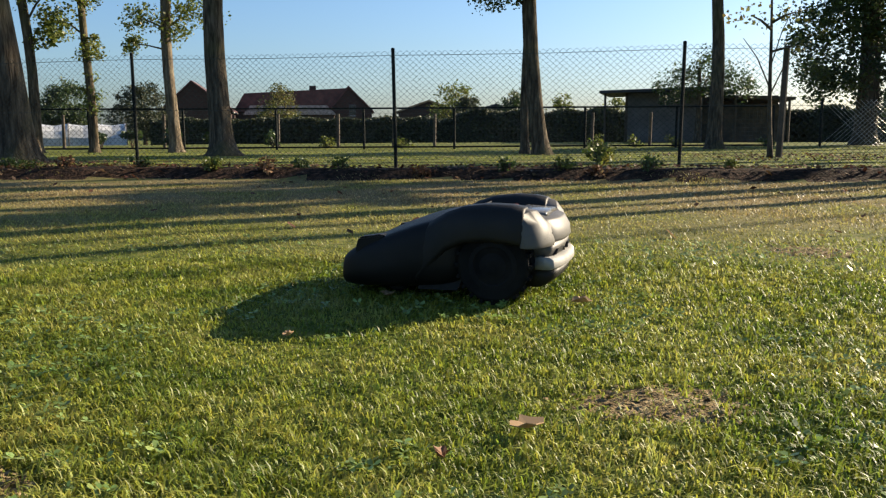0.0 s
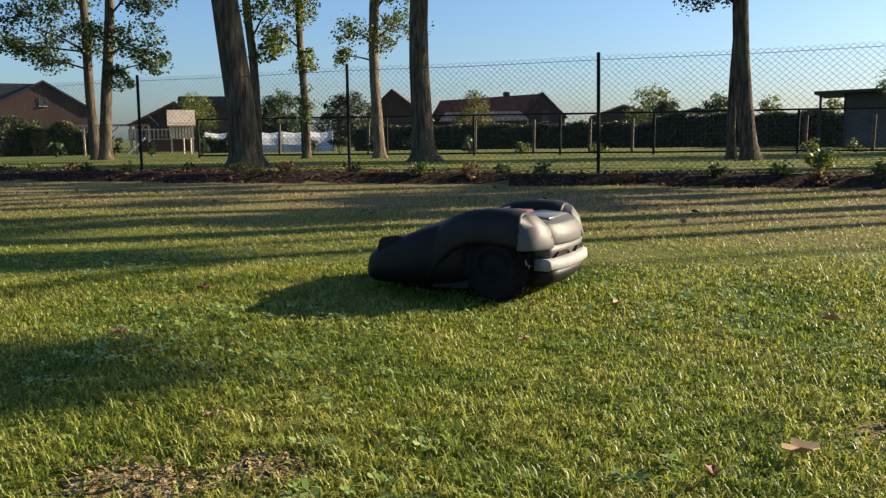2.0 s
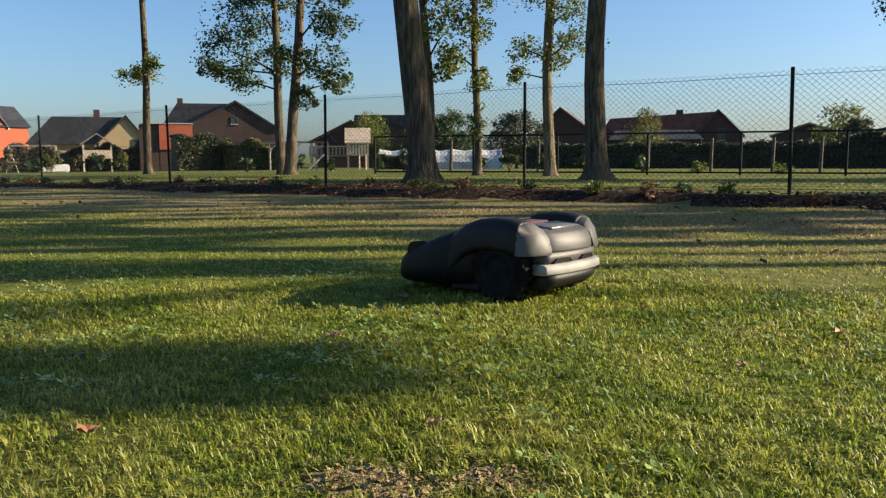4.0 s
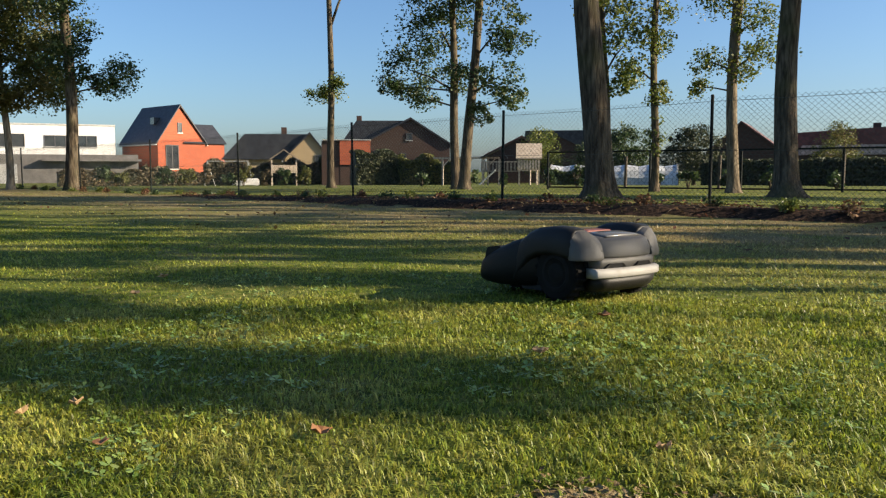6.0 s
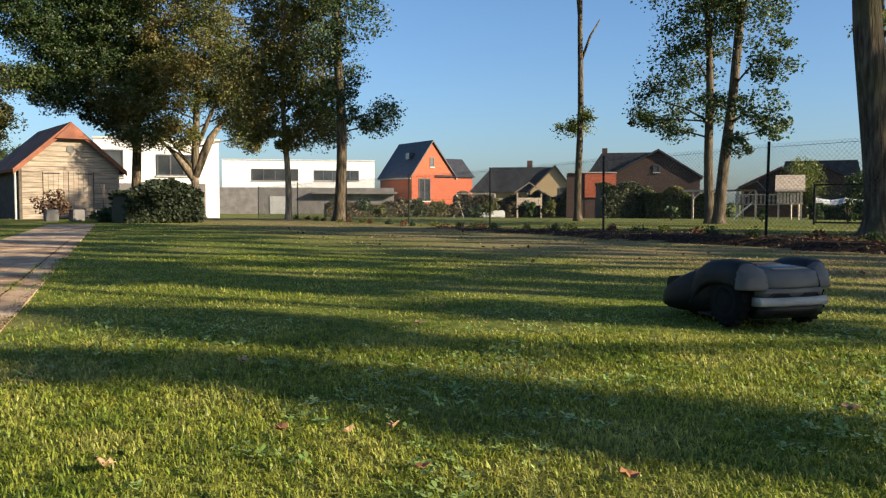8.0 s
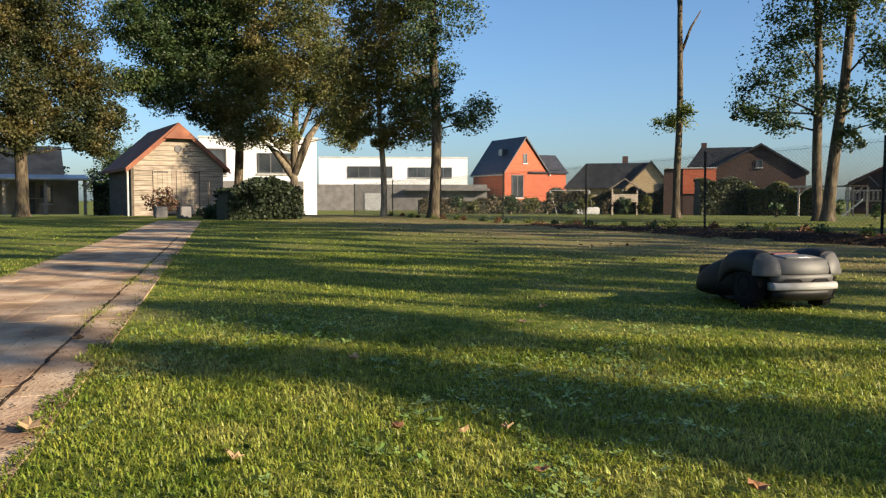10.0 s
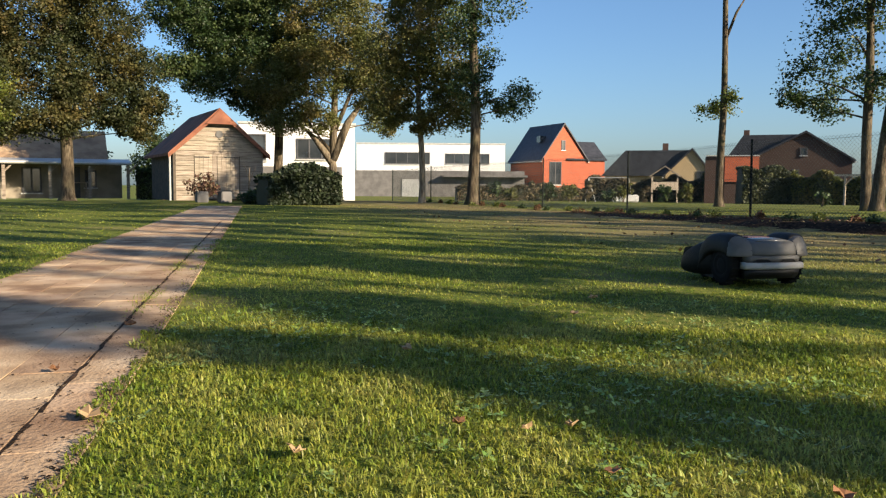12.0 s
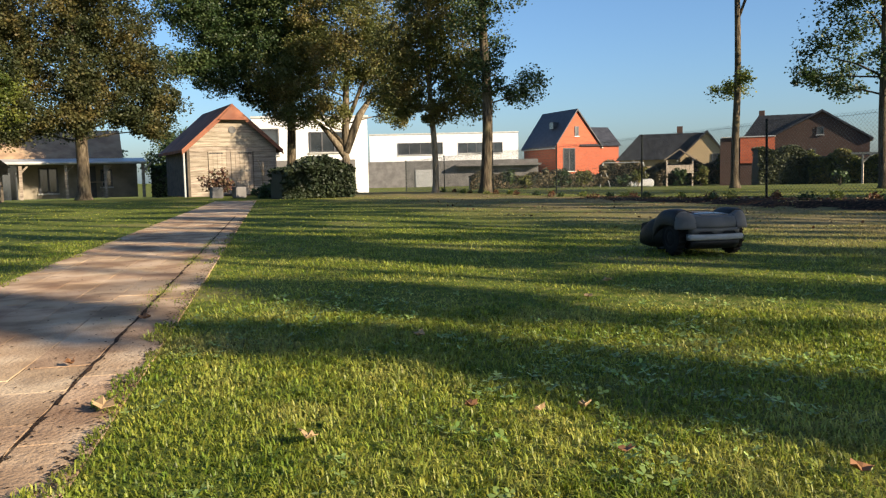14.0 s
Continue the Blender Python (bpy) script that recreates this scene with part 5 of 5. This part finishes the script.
    # open timber pergola among the dry stems
    g = thing("pergola", "open pale timber pergola over the garden", "pergola", facing((-27.44, 38.03), (-24.79, 39.20), -0.45))
    for x in (0, 1.3, 2.6):
        p = part("post", bmbox(x, 0, 0, x + 0.09, 0.09, 1.66), M_PALEW, g)
        bm = bmesh.new(); tube(bm, [(x + 0.05, 0.05, 1.25), (x + 0.45, 0.05, 1.64)], [0.035, 0.035], 5); part("brace", bm, M_PALEW, p)
    part("beam", bmbox(-0.5, -0.01, 1.66, 3.3, 0.10, 1.76), M_PALEW, g)
    q = thing("plastic_pool", "white plastic tub in the garden", "tub", facing((-46.0, 38.6), (-44.8, 40.0), -0.5)); bm = bmbox(0, 0, 0, 1.85, 0.9, 0.55, bevel=0.08); part("tub", bm, M_WHITE, q)
    k = thing("swing_frame", "white metal swing frame", "swing", facing((-47.2, 37.4), (-43.5, 41.2), -0.5))
    bm = bmesh.new(); tube(bm, [(0, 0, 1.75), (2.8, 0, 1.75)], [0.025, 0.025], 7); part("crossbar", bm, M_ZINC, k)
    for x, dx in ((0, 0.5), (0, -0.2), (2.8, 0.3), (2.8, -0.3)):
        bm = bmesh.new(); tube(bm, [(x, 0, 1.75), (x + dx, 0.4 * dx, 0)], [0.022, 0.022], 7); part("strut", bm, M_ZINC, k)
    # carport behind the meadow
    c = thing("carport", "dark open timber carport with a flat roof", "carport", facing((7.0, 31.1), (12.9, 29.3), -0.06)); Wc = 6.2
    bm = bmesh.new(); prism(bm, [(-0.4, 1.84), (3.6, 1.93), (3.6, 2.02), (-0.4, 1.94)], -0.5, 4.0); part("roof", bm, M_SLATE, c)
    bm = bmesh.new(); prism(bm, [(3.7, 1.62), (6.4, 1.52), (6.4, 1.62), (3.7, 1.74)], -0.3, 3.6); part("low_roof", bm, M_WOODD, c)
    part("back_wall", bmbox(0.5, 3.4, 0, Wc, 3.5, 1.8), M_WOODD, c); part("side_wall", bmbox(0.5, 0.3, 0, 0.6, 3.4, 1.85), M_WOODD, c); part("front_wall", bmbox(0.6, 0.3, 0, 3.3, 0.4, 1.85), M_GREYW, c); part("inner_wall", bmbox(3.3, 0.5, 0, Wc, 0.6, 1.4), M_WOODD, c)
    for x in (-0.2, 3.5, 4.4, 6.2):
        bm = bmesh.new(); tube(bm, [(x, -0.3, 0), (x, -0.3, 1.85 if x < 4 else 1.62)], [0.045, 0.045], 7); part("post", bm, M_WOODD, c)
    # post standing alone behind the fence, with a length of finer mesh
    o = thing("leaning_post", "lone rough wooden post beside the sapling", "post", pose(5.35, 12.05, 0.06)); bm = bmesh.new(); tube(bm, [(0, 0, -0.1), (0.05, 0.02, 1.62)], [0.05, 0.045], 9); part("pole", bm, M_WOODD, o)
    f = thing("side_fence", "grey fine-meshed side fence on dark posts", "fence", facing((10.2, 21.0), (16.5, 18.6), 0.0))
    for x in (0, 2.4, 4.8, 6.7):
        bm = bmesh.new(); tube(bm, [(x, 0, -0.1), (x, 0, 1.2)], [0.035, 0.035], 7); part("post", bm, M_POST, f)
    bm = bmesh.new()
    for k in range(-12, 62):
        a, b = k * 0.11, k * 0.11 + 1.15
        for u0, u1, sgn in ((a, b, 0), (b, a, 0)):
            lo_, hi_ = (u0, 0.03), (u1, 1.18)
            if -0.01 < min(u0, u1) and max(u0, u1) < 6.71:
                tube(bm, [(lo_[0], 0, lo_[1]), (hi_[0], 0, hi_[1])], [0.004, 0.004], 3, cap=False)
    part("wire_mesh", bm, M_ZINC, f)

# ---------- path ----------
def build_path():
    base = bmesh.new()
    c = [PR + PD * -3 + PN * 0.03, PR + PD * 20.6 + PN * 0.03, PR + PD * 20.6 + PN * (PATH_W - 0.03), PR + PD * -3 + PN * (PATH_W - 0.03)]
    vs = [base.verts.new((p.x, p.y, 0.0052)) for p in c]; lo = [base.verts.new((p.x, p.y, -0.05)) for p in c]
    base.faces.new(vs)
    for i in range(4):
        base.faces.new((vs[i], lo[i], lo[(i + 1) % 4], vs[(i + 1) % 4]))
    bmesh.ops.recalc_face_normals(base, faces=base.faces)
    g = link("path", base, M_SAND); tagged(g, "straight path of worn pinkish clay pavers with sandy joints", "path", kind="structure")
    rng = random.Random(4)
    widths = [0.165] + [0.18] * 5
    shapes = []
    for wd in (0.165, 0.18):
        for k in range(3):
            bm = bmbox(0, 0, 0, 0.30 - 0.0025, wd - (0.009 if wd < 0.17 else 0.0025), 0.045)
            for v in bm.verts:
                v.co += Vector((rng.uniform(-0.0035, 0.0015), rng.uniform(-0.003, 0.001), rng.uniform(-0.001, 0.001)))
            bmesh.ops.bevel(bm, geom=list(bm.edges), offset=0.0005, segments=1, affect='EDGES')
            me = bpy.data.meshes.new("paver"); bm.to_mesh(me); bm.free(); me.materials.append(M_PAVER); shapes.append(me)
    farV = bmesh.new()
    ang = math.atan2(PD.y, PD.x)
    u = 0.0
    for ci, wd in enumerate(widths):
        s = -2.4 + (0.15 if ci % 2 else 0.0)
        while s < 20.3:
            p = PR + PD * s + PN * u
            z = -0.037 + rng.uniform(-0.001, 0.0008)
            if s < 11.0:
                ob = new("paver", shapes[(0 if ci == 0 else 3) + rng.randrange(3)]); ob.parent = g
                ob.matrix_basis = pose(p.x, p.y, z, rng.uniform(-0.08, 0.08), rng.uniform(-0.08, 0.08), math.degrees(ang))
                ob.location = p + PN * 0.005 + Vector((0, 0, z))
            else:
                q = p + PN * 0.005
                box(farV, 0, 0, 0, 1, 1, 1)
                new8 = list(farV.verts)[-8:]
                for v in new8:
                    v.co = Vector((q.x, q.y, z)) + PD * ((v.co.x) * 0.296) + PN * (v.co.y * (wd - 0.004)) + Vector((0, 0, v.co.z * 0.045))
            s += 0.30
        u += wd
    # soil in the open joint and crumbs of soil over the worn edge
    nrng = np.random.default_rng(77); bm = bmesh.new(); prev_ = None
    for k in range(0, 420):
        sa = -1.5 + k * 0.03; uu = 0.162 + 0.004 * math.sin(sa * 9) + 0.003 * math.sin(sa * 31); hw = 0.0045 + 0.0025 * math.sin(sa * 13 + 1) + 0.002 * math.sin(sa * 41)
        a, b = PR + PD * sa + PN * (uu - hw), PR + PD * sa + PN * (uu + hw)
        cur = (bm.verts.new((a.x, a.y, 0.0092)), bm.verts.new((b.x, b.y, 0.0092)))
        if prev_:
            bm.faces.new((prev_[0], prev_[1], cur[1], cur[0]))
        prev_ = cur
    tagged(link("joint_soil", bm, M_SOIL, g), "dark soil in the open joint", kind="stuff")
    n = 5200; sa = -1.2 + 12 * nrng.random(n) ** 1.3; uu = np.where(nrng.random(n) < 0.55, np.abs(nrng.normal(0, 0.035, n)), np.where(nrng.random(n) < 0.5, nrng.normal(0.163, 0.02, n), nrng.uniform(0, PATH_W, n)))
    V, F = flat_bits(nrng, np.stack([PR.x + PD.x * sa + PN.x * uu, PR.y + PD.y * sa + PN.y * uu, np.full(n, 0.0105)], 1), 0.011, 0.15)
    tagged(arrays("soil_crumbs", V, F, M_SOIL, g), "dark soil crumbs on the pavers", kind="stuff")
    tagged(link("far_pavers", farV, M_PAVERJ, g), "distant clay pavers of the path", kind="stuff")

# ---------- robot mower ----------
def build_mower():
    mw = thing("robot_mower", "dark grey robotic lawn mower with big ridged rear wheels", "lawn mower"); mw.scale = (0.935, 0.935, 0.935)
    def sec(x, hw, zb, zt, crown, n=7):
        """Half-round section across the body at x: half width, bottom, shoulder height, crown height."""
        pts = [(x, -hw, zb), (x, -hw * 1.02, zb + (zt - zb) * 0.55), (x, -hw * 0.97, zt - 0.012), (x, -hw * 0.86, zt)]
        pts += [(x, hw * q, zt + crown * (1 - abs(q) / 0.86)) for q in (-0.45, 0.0, 0.45)]
        pts += [(x, hw * 0.86, zt), (x, hw * 0.97, zt - 0.012), (x, hw * 1.02, zb + (zt - zb) * 0.55), (x, hw, zb)]
        return pts
    # hood, from the deck to the nose
    bm = bmesh.new()
    loft(bm, [sec(-0.06, 0.15, 0.08, 0.256, 0.006), sec(0.06, 0.160, 0.05, 0.266, 0.012), sec(0.12, 0.228, 0.022, 0.268, 0.020), sec(0.19, 0.250, 0.016, 0.262, 0.022), sec(0.29, 0.256, 0.014, 0.232, 0.022), sec(0.39, 0.248, 0.012, 0.192, 0.020), sec(0.47, 0.230, 0.012, 0.162, 0.016), sec(0.512, 0.205, 0.014, 0.138, 0.010), sec(0.526, 0.190, 0.024, 0.116, 0.006)])
    o = part("front_shell", bm, M_SHELL_SHADED, mw, "moulded front shell in shade-darkened grey", smooth=True)
    mod = o.modifiers.new("round", 'SUBSURF'); mod.levels = mod.render_levels = 2
    part("hood_seam", bmbox(0.085, -0.105, 0.2885, 0.089, 0.105, 0.2925), M_BLACK, o)
    # wheel pods: flat tops, a hard edge between flank and rear face
    for s in (-1, 1):
        def ring(x, yo, zb, zt, slope=0.0):
            zs = zb + (zt - zb) * 0.55
            return [(x, s * (yo - 0.014), zb), (x, s * yo, zb + 0.012), (x - slope * 0.4, s * (yo - 0.002), zs), (x - slope * 0.1, s * (yo - 0.014), zt - 0.014), (x, s * (yo - 0.034), zt), (x, s * 0.178, zt + 0.002), (x, s * 0.155, zt - 0.008), (x, s * 0.136, max(zb, zt - 0.032)), (x, s * 0.136, zb)]
        bm = bmesh.new()
        loft(bm, [ring(0.250, 0.246, 0.06, 0.205), ring(0.205, 0.257, 0.11, 0.252), ring(0.150, 0.262, 0.165, 0.284), ring(0.095, 0.265, 0.190, 0.303), ring(0.02, 0.266, 0.198, 0.311), ring(-0.055, 0.265, 0.192, 0.309), ring(-0.098, 0.261, 0.182, 0.301)])
        o = part("fender", bm, M_FENDER_SHADED, mw, "flat-topped fender in shade-darkened grey over the wheel", smooth=True)
        mod = o.modifiers.new("edge", 'BEVEL'); mod.width, mod.segments, mod.limit_method, mod.angle_limit = 0.007, 2, 'ANGLE', radians(38)
        # rear face of the pod, turning in towards the tail
        rows_ = []
        for q, yo_, xr in ((0.0, 0.262, -0.098), (0.25, 0.252, -0.124), (0.5, 0.226, -0.146), (0.75, 0.190, -0.160), (1.0, 0.148, -0.170)):
            top = {0.0: 0.266, 0.25: 0.286, 0.5: 0.298, 0.75: 0.298, 1.0: 0.274}[q]
            rows_.append([(-0.09, s * yo_, 0.184), (xr - 0.006, s * yo_, 0.182), (xr - 0.008, s * yo_, 0.196), (xr + 0.008, s * (yo_ - 0.003), 0.196 + (top - 0.196) * 0.6), (min(xr + 0.034, -0.092), s * (yo_ - 0.006), top - 0.005), (-0.09, s * (yo_ - 0.008), top + 0.001)])
        bm = bmesh.new(); loft(bm, rows_); pr = part("pod_rear", bm, M_REAR_SUNLIT, mw, "rear face of the wheel pod in sunlit grey", smooth=True)
        mod = pr.modifiers.new("edge", 'BEVEL'); mod.width, mod.segments, mod.limit_method, mod.angle_limit = 0.004, 2, 'ANGLE', radians(38)
        # black well behind the wheel
        bm = bmesh.new(); loft(bm, [[(0.04 + (a - 0.04) * k, s * y, b) for a, b in ((-0.115, 0.186), (-0.12, 0.10), (0.10, 0.09), (0.13, 0.03), (0.26, 0.028), (0.25, 0.20))] for y, k in ((0.150, 1.0), (0.182, 1.0))]); part("wheel_housing", bm, M_BLACK, mw, "black inner wheel housing")
    # tail between the pods: deck, hatch, panel, bumper bar and skirt
    def rear(y):
        return -0.200 + 0.070 * (abs(y) / 0.262) ** 3
    def tail(y):
        return -0.198 + 0.031 * (abs(y) / 0.15) ** 3
    ys = (-0.150, -0.12, -0.08, -0.04, 0.0, 0.04, 0.08, 0.12, 0.150)
    bm = bmesh.new()
    loft(bm, [[(0.0, y, 0.19), (tail(y) + 0.012, y, 0.186), (tail(y), y, 0.194), (tail(y) + 0.004, y, 0.228), (tail(y) + 0.022, y, 0.260), (tail(y) + 0.055, y, 0.271), (0.0, y, 0.279)] for y in ys])
    rp = part("tail_deck", bm, M_REAR_SUNLIT, mw, "tail deck in sunlit grey between the wheel pods", smooth=True); mod = rp.modifiers.new("edge", 'BEVEL'); mod.width, mod.segments, mod.limit_method, mod.angle_limit = 0.005, 2, 'ANGLE', radians(35)
    for y in (-0.152, 0.152):
        part("seam", bmbox(tail(y) - 0.004, y - 0.0015, 0.190, tail(y) + 0.01, y + 0.0015, 0.222), M_BLACK, rp)
    bm = bmesh.new(); loft(bm, [[(-0.06, y, 0.148), (rear(y) + 0.020, y, 0.148), (rear(y) + 0.010, y, 0.189), (-0.06, y, 0.189)] for y in (-0.172, -0.15, -0.1, 0.0, 0.1, 0.15, 0.172)]); part("rear_panel", bm, M_REAR_SUNLIT, mw, "panel in sunlit grey above the bumper", smooth=True)
    for s in (-1, 1):
        bm = bmesh.new(); loft(bm, [[(rear(y) + 0.017, s * y, 0.1505), (rear(y) + 0.009, s * y, zt), (-0.12, s * y, zt), (-0.12, s * y, 0.1505)] for y, zt in ((0.03, 0.1515), (0.05, 0.168), (0.12, 0.168), (0.14, 0.1515))]); part("vent_recess", bm, M_BLACK, mw, "black recess above the bumper")
    bm = bmesh.new(); loft(bm, [[(rear(y) + 0.05, y, 0.110), (rear(y) + 0.002, y, 0.110), (rear(y) - 0.008, y, 0.117), (rear(y) - 0.006, y, 0.140), (rear(y) + 0.006, y, 0.148), (rear(y) + 0.05, y, 0.150)] for y in (-0.192, -0.185, -0.16, -0.12, -0.06, 0.0, 0.06, 0.12, 0.16, 0.185, 0.192)])
    part("bumper_bar", bm, M_BAR, mw, "light grey curved rear bumper bar", smooth=True)
    bm = bmesh.new(); loft(bm, [[(rear(y) + 0.09, y, 0.050), (rear(y) + 0.045, y, 0.052), (rear(y) + 0.014, y, 0.078), (rear(y) + 0.004, y, 0.1095), (-0.06, y, 0.1095)] for y in (-0.165, -0.12, -0.06, 0.0, 0.06, 0.12, 0.165)]); part("rear_skirt", bm, M_FENDER_SHADED, mw, smooth=True)
    part("chassis", bmbox(-0.11, -0.165, 0.05, 0.40, 0.165, 0.10, bevel=0.01), M_BLACK, mw, "black underbody")
    part("stop_panel", bmbox(-0.02, -0.075, 0.276, 0.06, 0.075, 0.288, bevel=0.004), M_RED, mw, "faded red stop panel")
    bm = bmesh.new(); loft(bm, [[(-0.145, y, 0.270), (-0.135, y, 0.279 - k), (-0.045, y, 0.285 - k), (-0.032, y, 0.277)] for y, k in ((-0.105, 0.006), (-0.09, 0.0), (0.0, -0.002), (0.09, 0.0), (0.105, 0.006))]); part("display_hatch", bm, M_HATCH, mw, "glossy grey display hatch", smooth=True)
    for s in (-1, 1):
        bm = bmesh.new(); prism(bm, [(0.345, 0.06), (0.455, 0.05), (0.462, 0.155), (0.450, 0.196), (0.37, 0.208), (0.335, 0.190)], s * 0.165, s * 0.224)
        bmesh.ops.bevel(bm, geom=list(bm.edges), offset=0.006, segments=2, affect='EDGES'); part("front_shoulder", bm, M_SHELL_SHADED, mw, "dark castor housing standing off the nose")
        # rear wheels
        bm = bmesh.new(); Rw, y0, y1 = 0.112, -0.028, 0.028
        loft(bm, [[(r * math.cos(2 * math.pi * k / 32), y, r * math.sin(2 * math.pi * k / 32)) for k in range(32)] for y, r in ((y0, 0.08), (y0, Rw - 0.008), (y0 + 0.006, Rw), (y1 - 0.006, Rw), (y1, Rw - 0.008), (y1, 0.08))])
        wheel = part("wheel", bm, M_TYRE, mw, "ridged black rubber drive wheel"); wheel.location = (0, s * 0.212, 0.122); WHEELS.append(wheel)
        for k in range(20):
            bm = bmbox(-0.006, y0 + 0.002, Rw - 0.004, 0.006, y1 - 0.002, Rw + 0.010, bevel=0.002)
            bmesh.ops.transform(bm, matrix=pose(0, 0, 0, 0, 18 * k, 0), verts=bm.verts); part("lug", bm, M_TYRE, wheel)
        for side in (-1, 1):
            bm = bmesh.new(); yy = side * 0.029
            loft(bm, [[(r * math.cos(2 * math.pi * k / 24), y, r * math.sin(2 * math.pi * k / 24)) for k in range(24)] for y, r in ((yy - side * 0.010, 0.079), (yy, 0.076), (yy + side * 0.002, 0.062), (yy - side * 0.004, 0.055), (yy + side * 0.003, 0.024), (yy + side * 0.004, 0.018))])
            part("rim", bm, M_RIM, wheel)
        # front castors
        bm = bmesh.new(); loft(bm, [[(r * math.cos(2 * math.pi * k / 20), y, r * math.sin(2 * math.pi * k / 20)) for k in range(20)] for y, r in ((-0.022, 0.03), (-0.022, 0.05), (-0.014, 0.057), (0.014, 0.057), (0.022, 0.05), (0.022, 0.03))])
        cw = part("castor_wheel", bm, M_TYRE, mw); cw.location = (0.345, s * 0.125, 0.067); CASTORS.append(cw)
        bm = bmesh.new(); tube(bm, [(0, -0.026, 0), (0, 0.026, 0)], [0.016, 0.016], 12); part("hub", bm, M_RIM, cw)
        bm = bmesh.new(); tube(bm, [(0.345, s * 0.155, 0.067), (0.36, s * 0.15, 0.135), (0.36, s * 0.125, 0.15)], [0.009, 0.011, 0.013], 8); part("castor_fork", bm, M_BLACK, mw)
    return mw

WHEELS, CASTORS = [], []
# middle of the drive axle on the lawn and the heading, in degrees
TRACK = [(0.0, 0.415, 2.391, 162.2), (0.5, 0.240, 2.412, 162.8), (1.0, 0.066, 2.451, 163.6), (1.5, -0.105, 2.496, 164.2), (2.0, -0.273, 2.533, 164.8), (2.5, -0.446, 2.576, 165.0), (3.0, -0.623, 2.609, 164.6),
         (5.5, -1.397, 2.722, 163.4), (6.0, -1.549, 2.768, 163.0), (6.5, -1.701, 2.815, 162.6), (7.0, -1.861, 2.860, 162.4), (7.5, -2.028, 2.917, 162.5), (8.0, -2.201, 2.980, 162.8), (10.5, -3.030, 3.245, 163.6),
         (11.0, -3.184, 3.276, 164.0), (11.5, -3.353, 3.316, 164.6), (12.0, -3.523, 3.362, 164.8), (12.5, -3.682, 3.395, 164.8), (13.0, -3.853, 3.433, 164.7), (13.5, -4.009, 3.460, 165.0), (14.0, -4.159, 3.481, 165.2)]

def motions():
    mower = bpy.data.objects["robot_mower"]
    rows, spin, run, last = [], [], 0.0, None
    for t, x, y, a in TRACK:
        rows.append((t, pose(x, y, float(height(x, y)) + 0.004, 0, 0, a)))
    walk(mower, rows)
    steps, prev = [], 0.0
    for i, (t, m) in enumerate(rows):
        if i:
            run += (m.translation - rows[i - 1][1].translation).length
        steps.append((t, run))
    for wheel, rad in [(w, 0.117) for w in WHEELS] + [(c, 0.055) for c in CASTORS]:
        home = wheel.location.copy(); keys = []
        for (t0, d0), (t1, d1) in zip(steps, steps[1:]):
            n = max(1, int(math.ceil((d1 - d0) / rad / radians(70))))
            keys += [(t0 + (t1 - t0) * k / n, d0 + (d1 - d0) * k / n) for k in range(n)]
        keys.append(steps[-1])
        walk(wheel, [(t, Matrix.Translation(home) @ pose(0, 0, 0, 0, math.degrees(d / rad), 0)) for t, d in keys])

# ---------- build ----------
build_ground()
build_mower()
build_fence()
build_far_fence()
build_trees()
build_houses()
build_shed()
build_farm()
farm_hedge()
build_gardens()
build_litter()
build_bare()
TAN, ORANGE = mat("tan_leaf", [(0.34, 0.22, 0.11), (0.50, 0.34, 0.18)], 6, 0.7, translucent=0.2), mat("orange_leaf", [(0.19, 0.085, 0.035), (0.30, 0.15, 0.065)], 6, 0.7, translucent=0.2)
LEAVES_AT = [(0.328, 1.147, 0.085, 20, TAN, "large curled tan leaf on the lawn"), (0.184, 1.028, 0.04, 80, ORANGE, "small orange leaf on the lawn"), (0.599, 2.14, 0.08, 5, TAN, "curled tan leaf on the lawn"), (-0.661, 1.143, 0.045, 60, TAN, "small pale leaf on the lawn"), (-1.202, 1.681, 0.06, 40, TAN, "small tan leaf on the lawn"),
             (-2.33, -0.218, 0.085, 30, TAN, "upright tan leaf on the path"), (-1.89, 0.493, 0.05, 10, ORANGE, "small orange leaf on the lawn"), (-1.792, 0.61, 0.045, 100, TAN, "small pale leaf on the lawn"), (-1.765, 0.709, 0.04, 50, TAN, "small pale leaf on the lawn"), (-1.863, 0.107, 0.06, 150, TAN, "small pale leaf on the lawn"), (-2.709, 0.767, 0.06, 20, TAN, "curled tan leaf on the lawn"),
             (-1.222, 0.871, 0.06, 70, ORANGE, "dark orange leaf on the lawn"), (-0.178, 1.808, 0.04, 35, TAN, "small pale leaf on the lawn"), (0.042, 2.289, 0.07, 95, TAN, "curled tan leaf on the lawn"), (-1.498, 0.596, 0.045, 15, ORANGE, "small orange leaf on the lawn"), (-1.3, 2.3, 0.06, 15, ORANGE, "small brown leaf on the lawn"), (-3.4, 2.1, 0.07, 75, TAN, "curled tan leaf on the lawn"), (-3.07, 1.73, 0.06, 120, TAN, "pale leaf on the lawn"), (-2.9, -0.25, 0.05, 200, ORANGE, "brown leaf on the path"), (-3.6, 0.05, 0.06, 100, ORANGE, "brown leaf on the path")]
for x, y, sz, rot, mt, lab in LEAVES_AT:
    fallen_leaf(x, y, sz * 0.78, rot, mt, lab)
build_grass()
build_path()
motions()
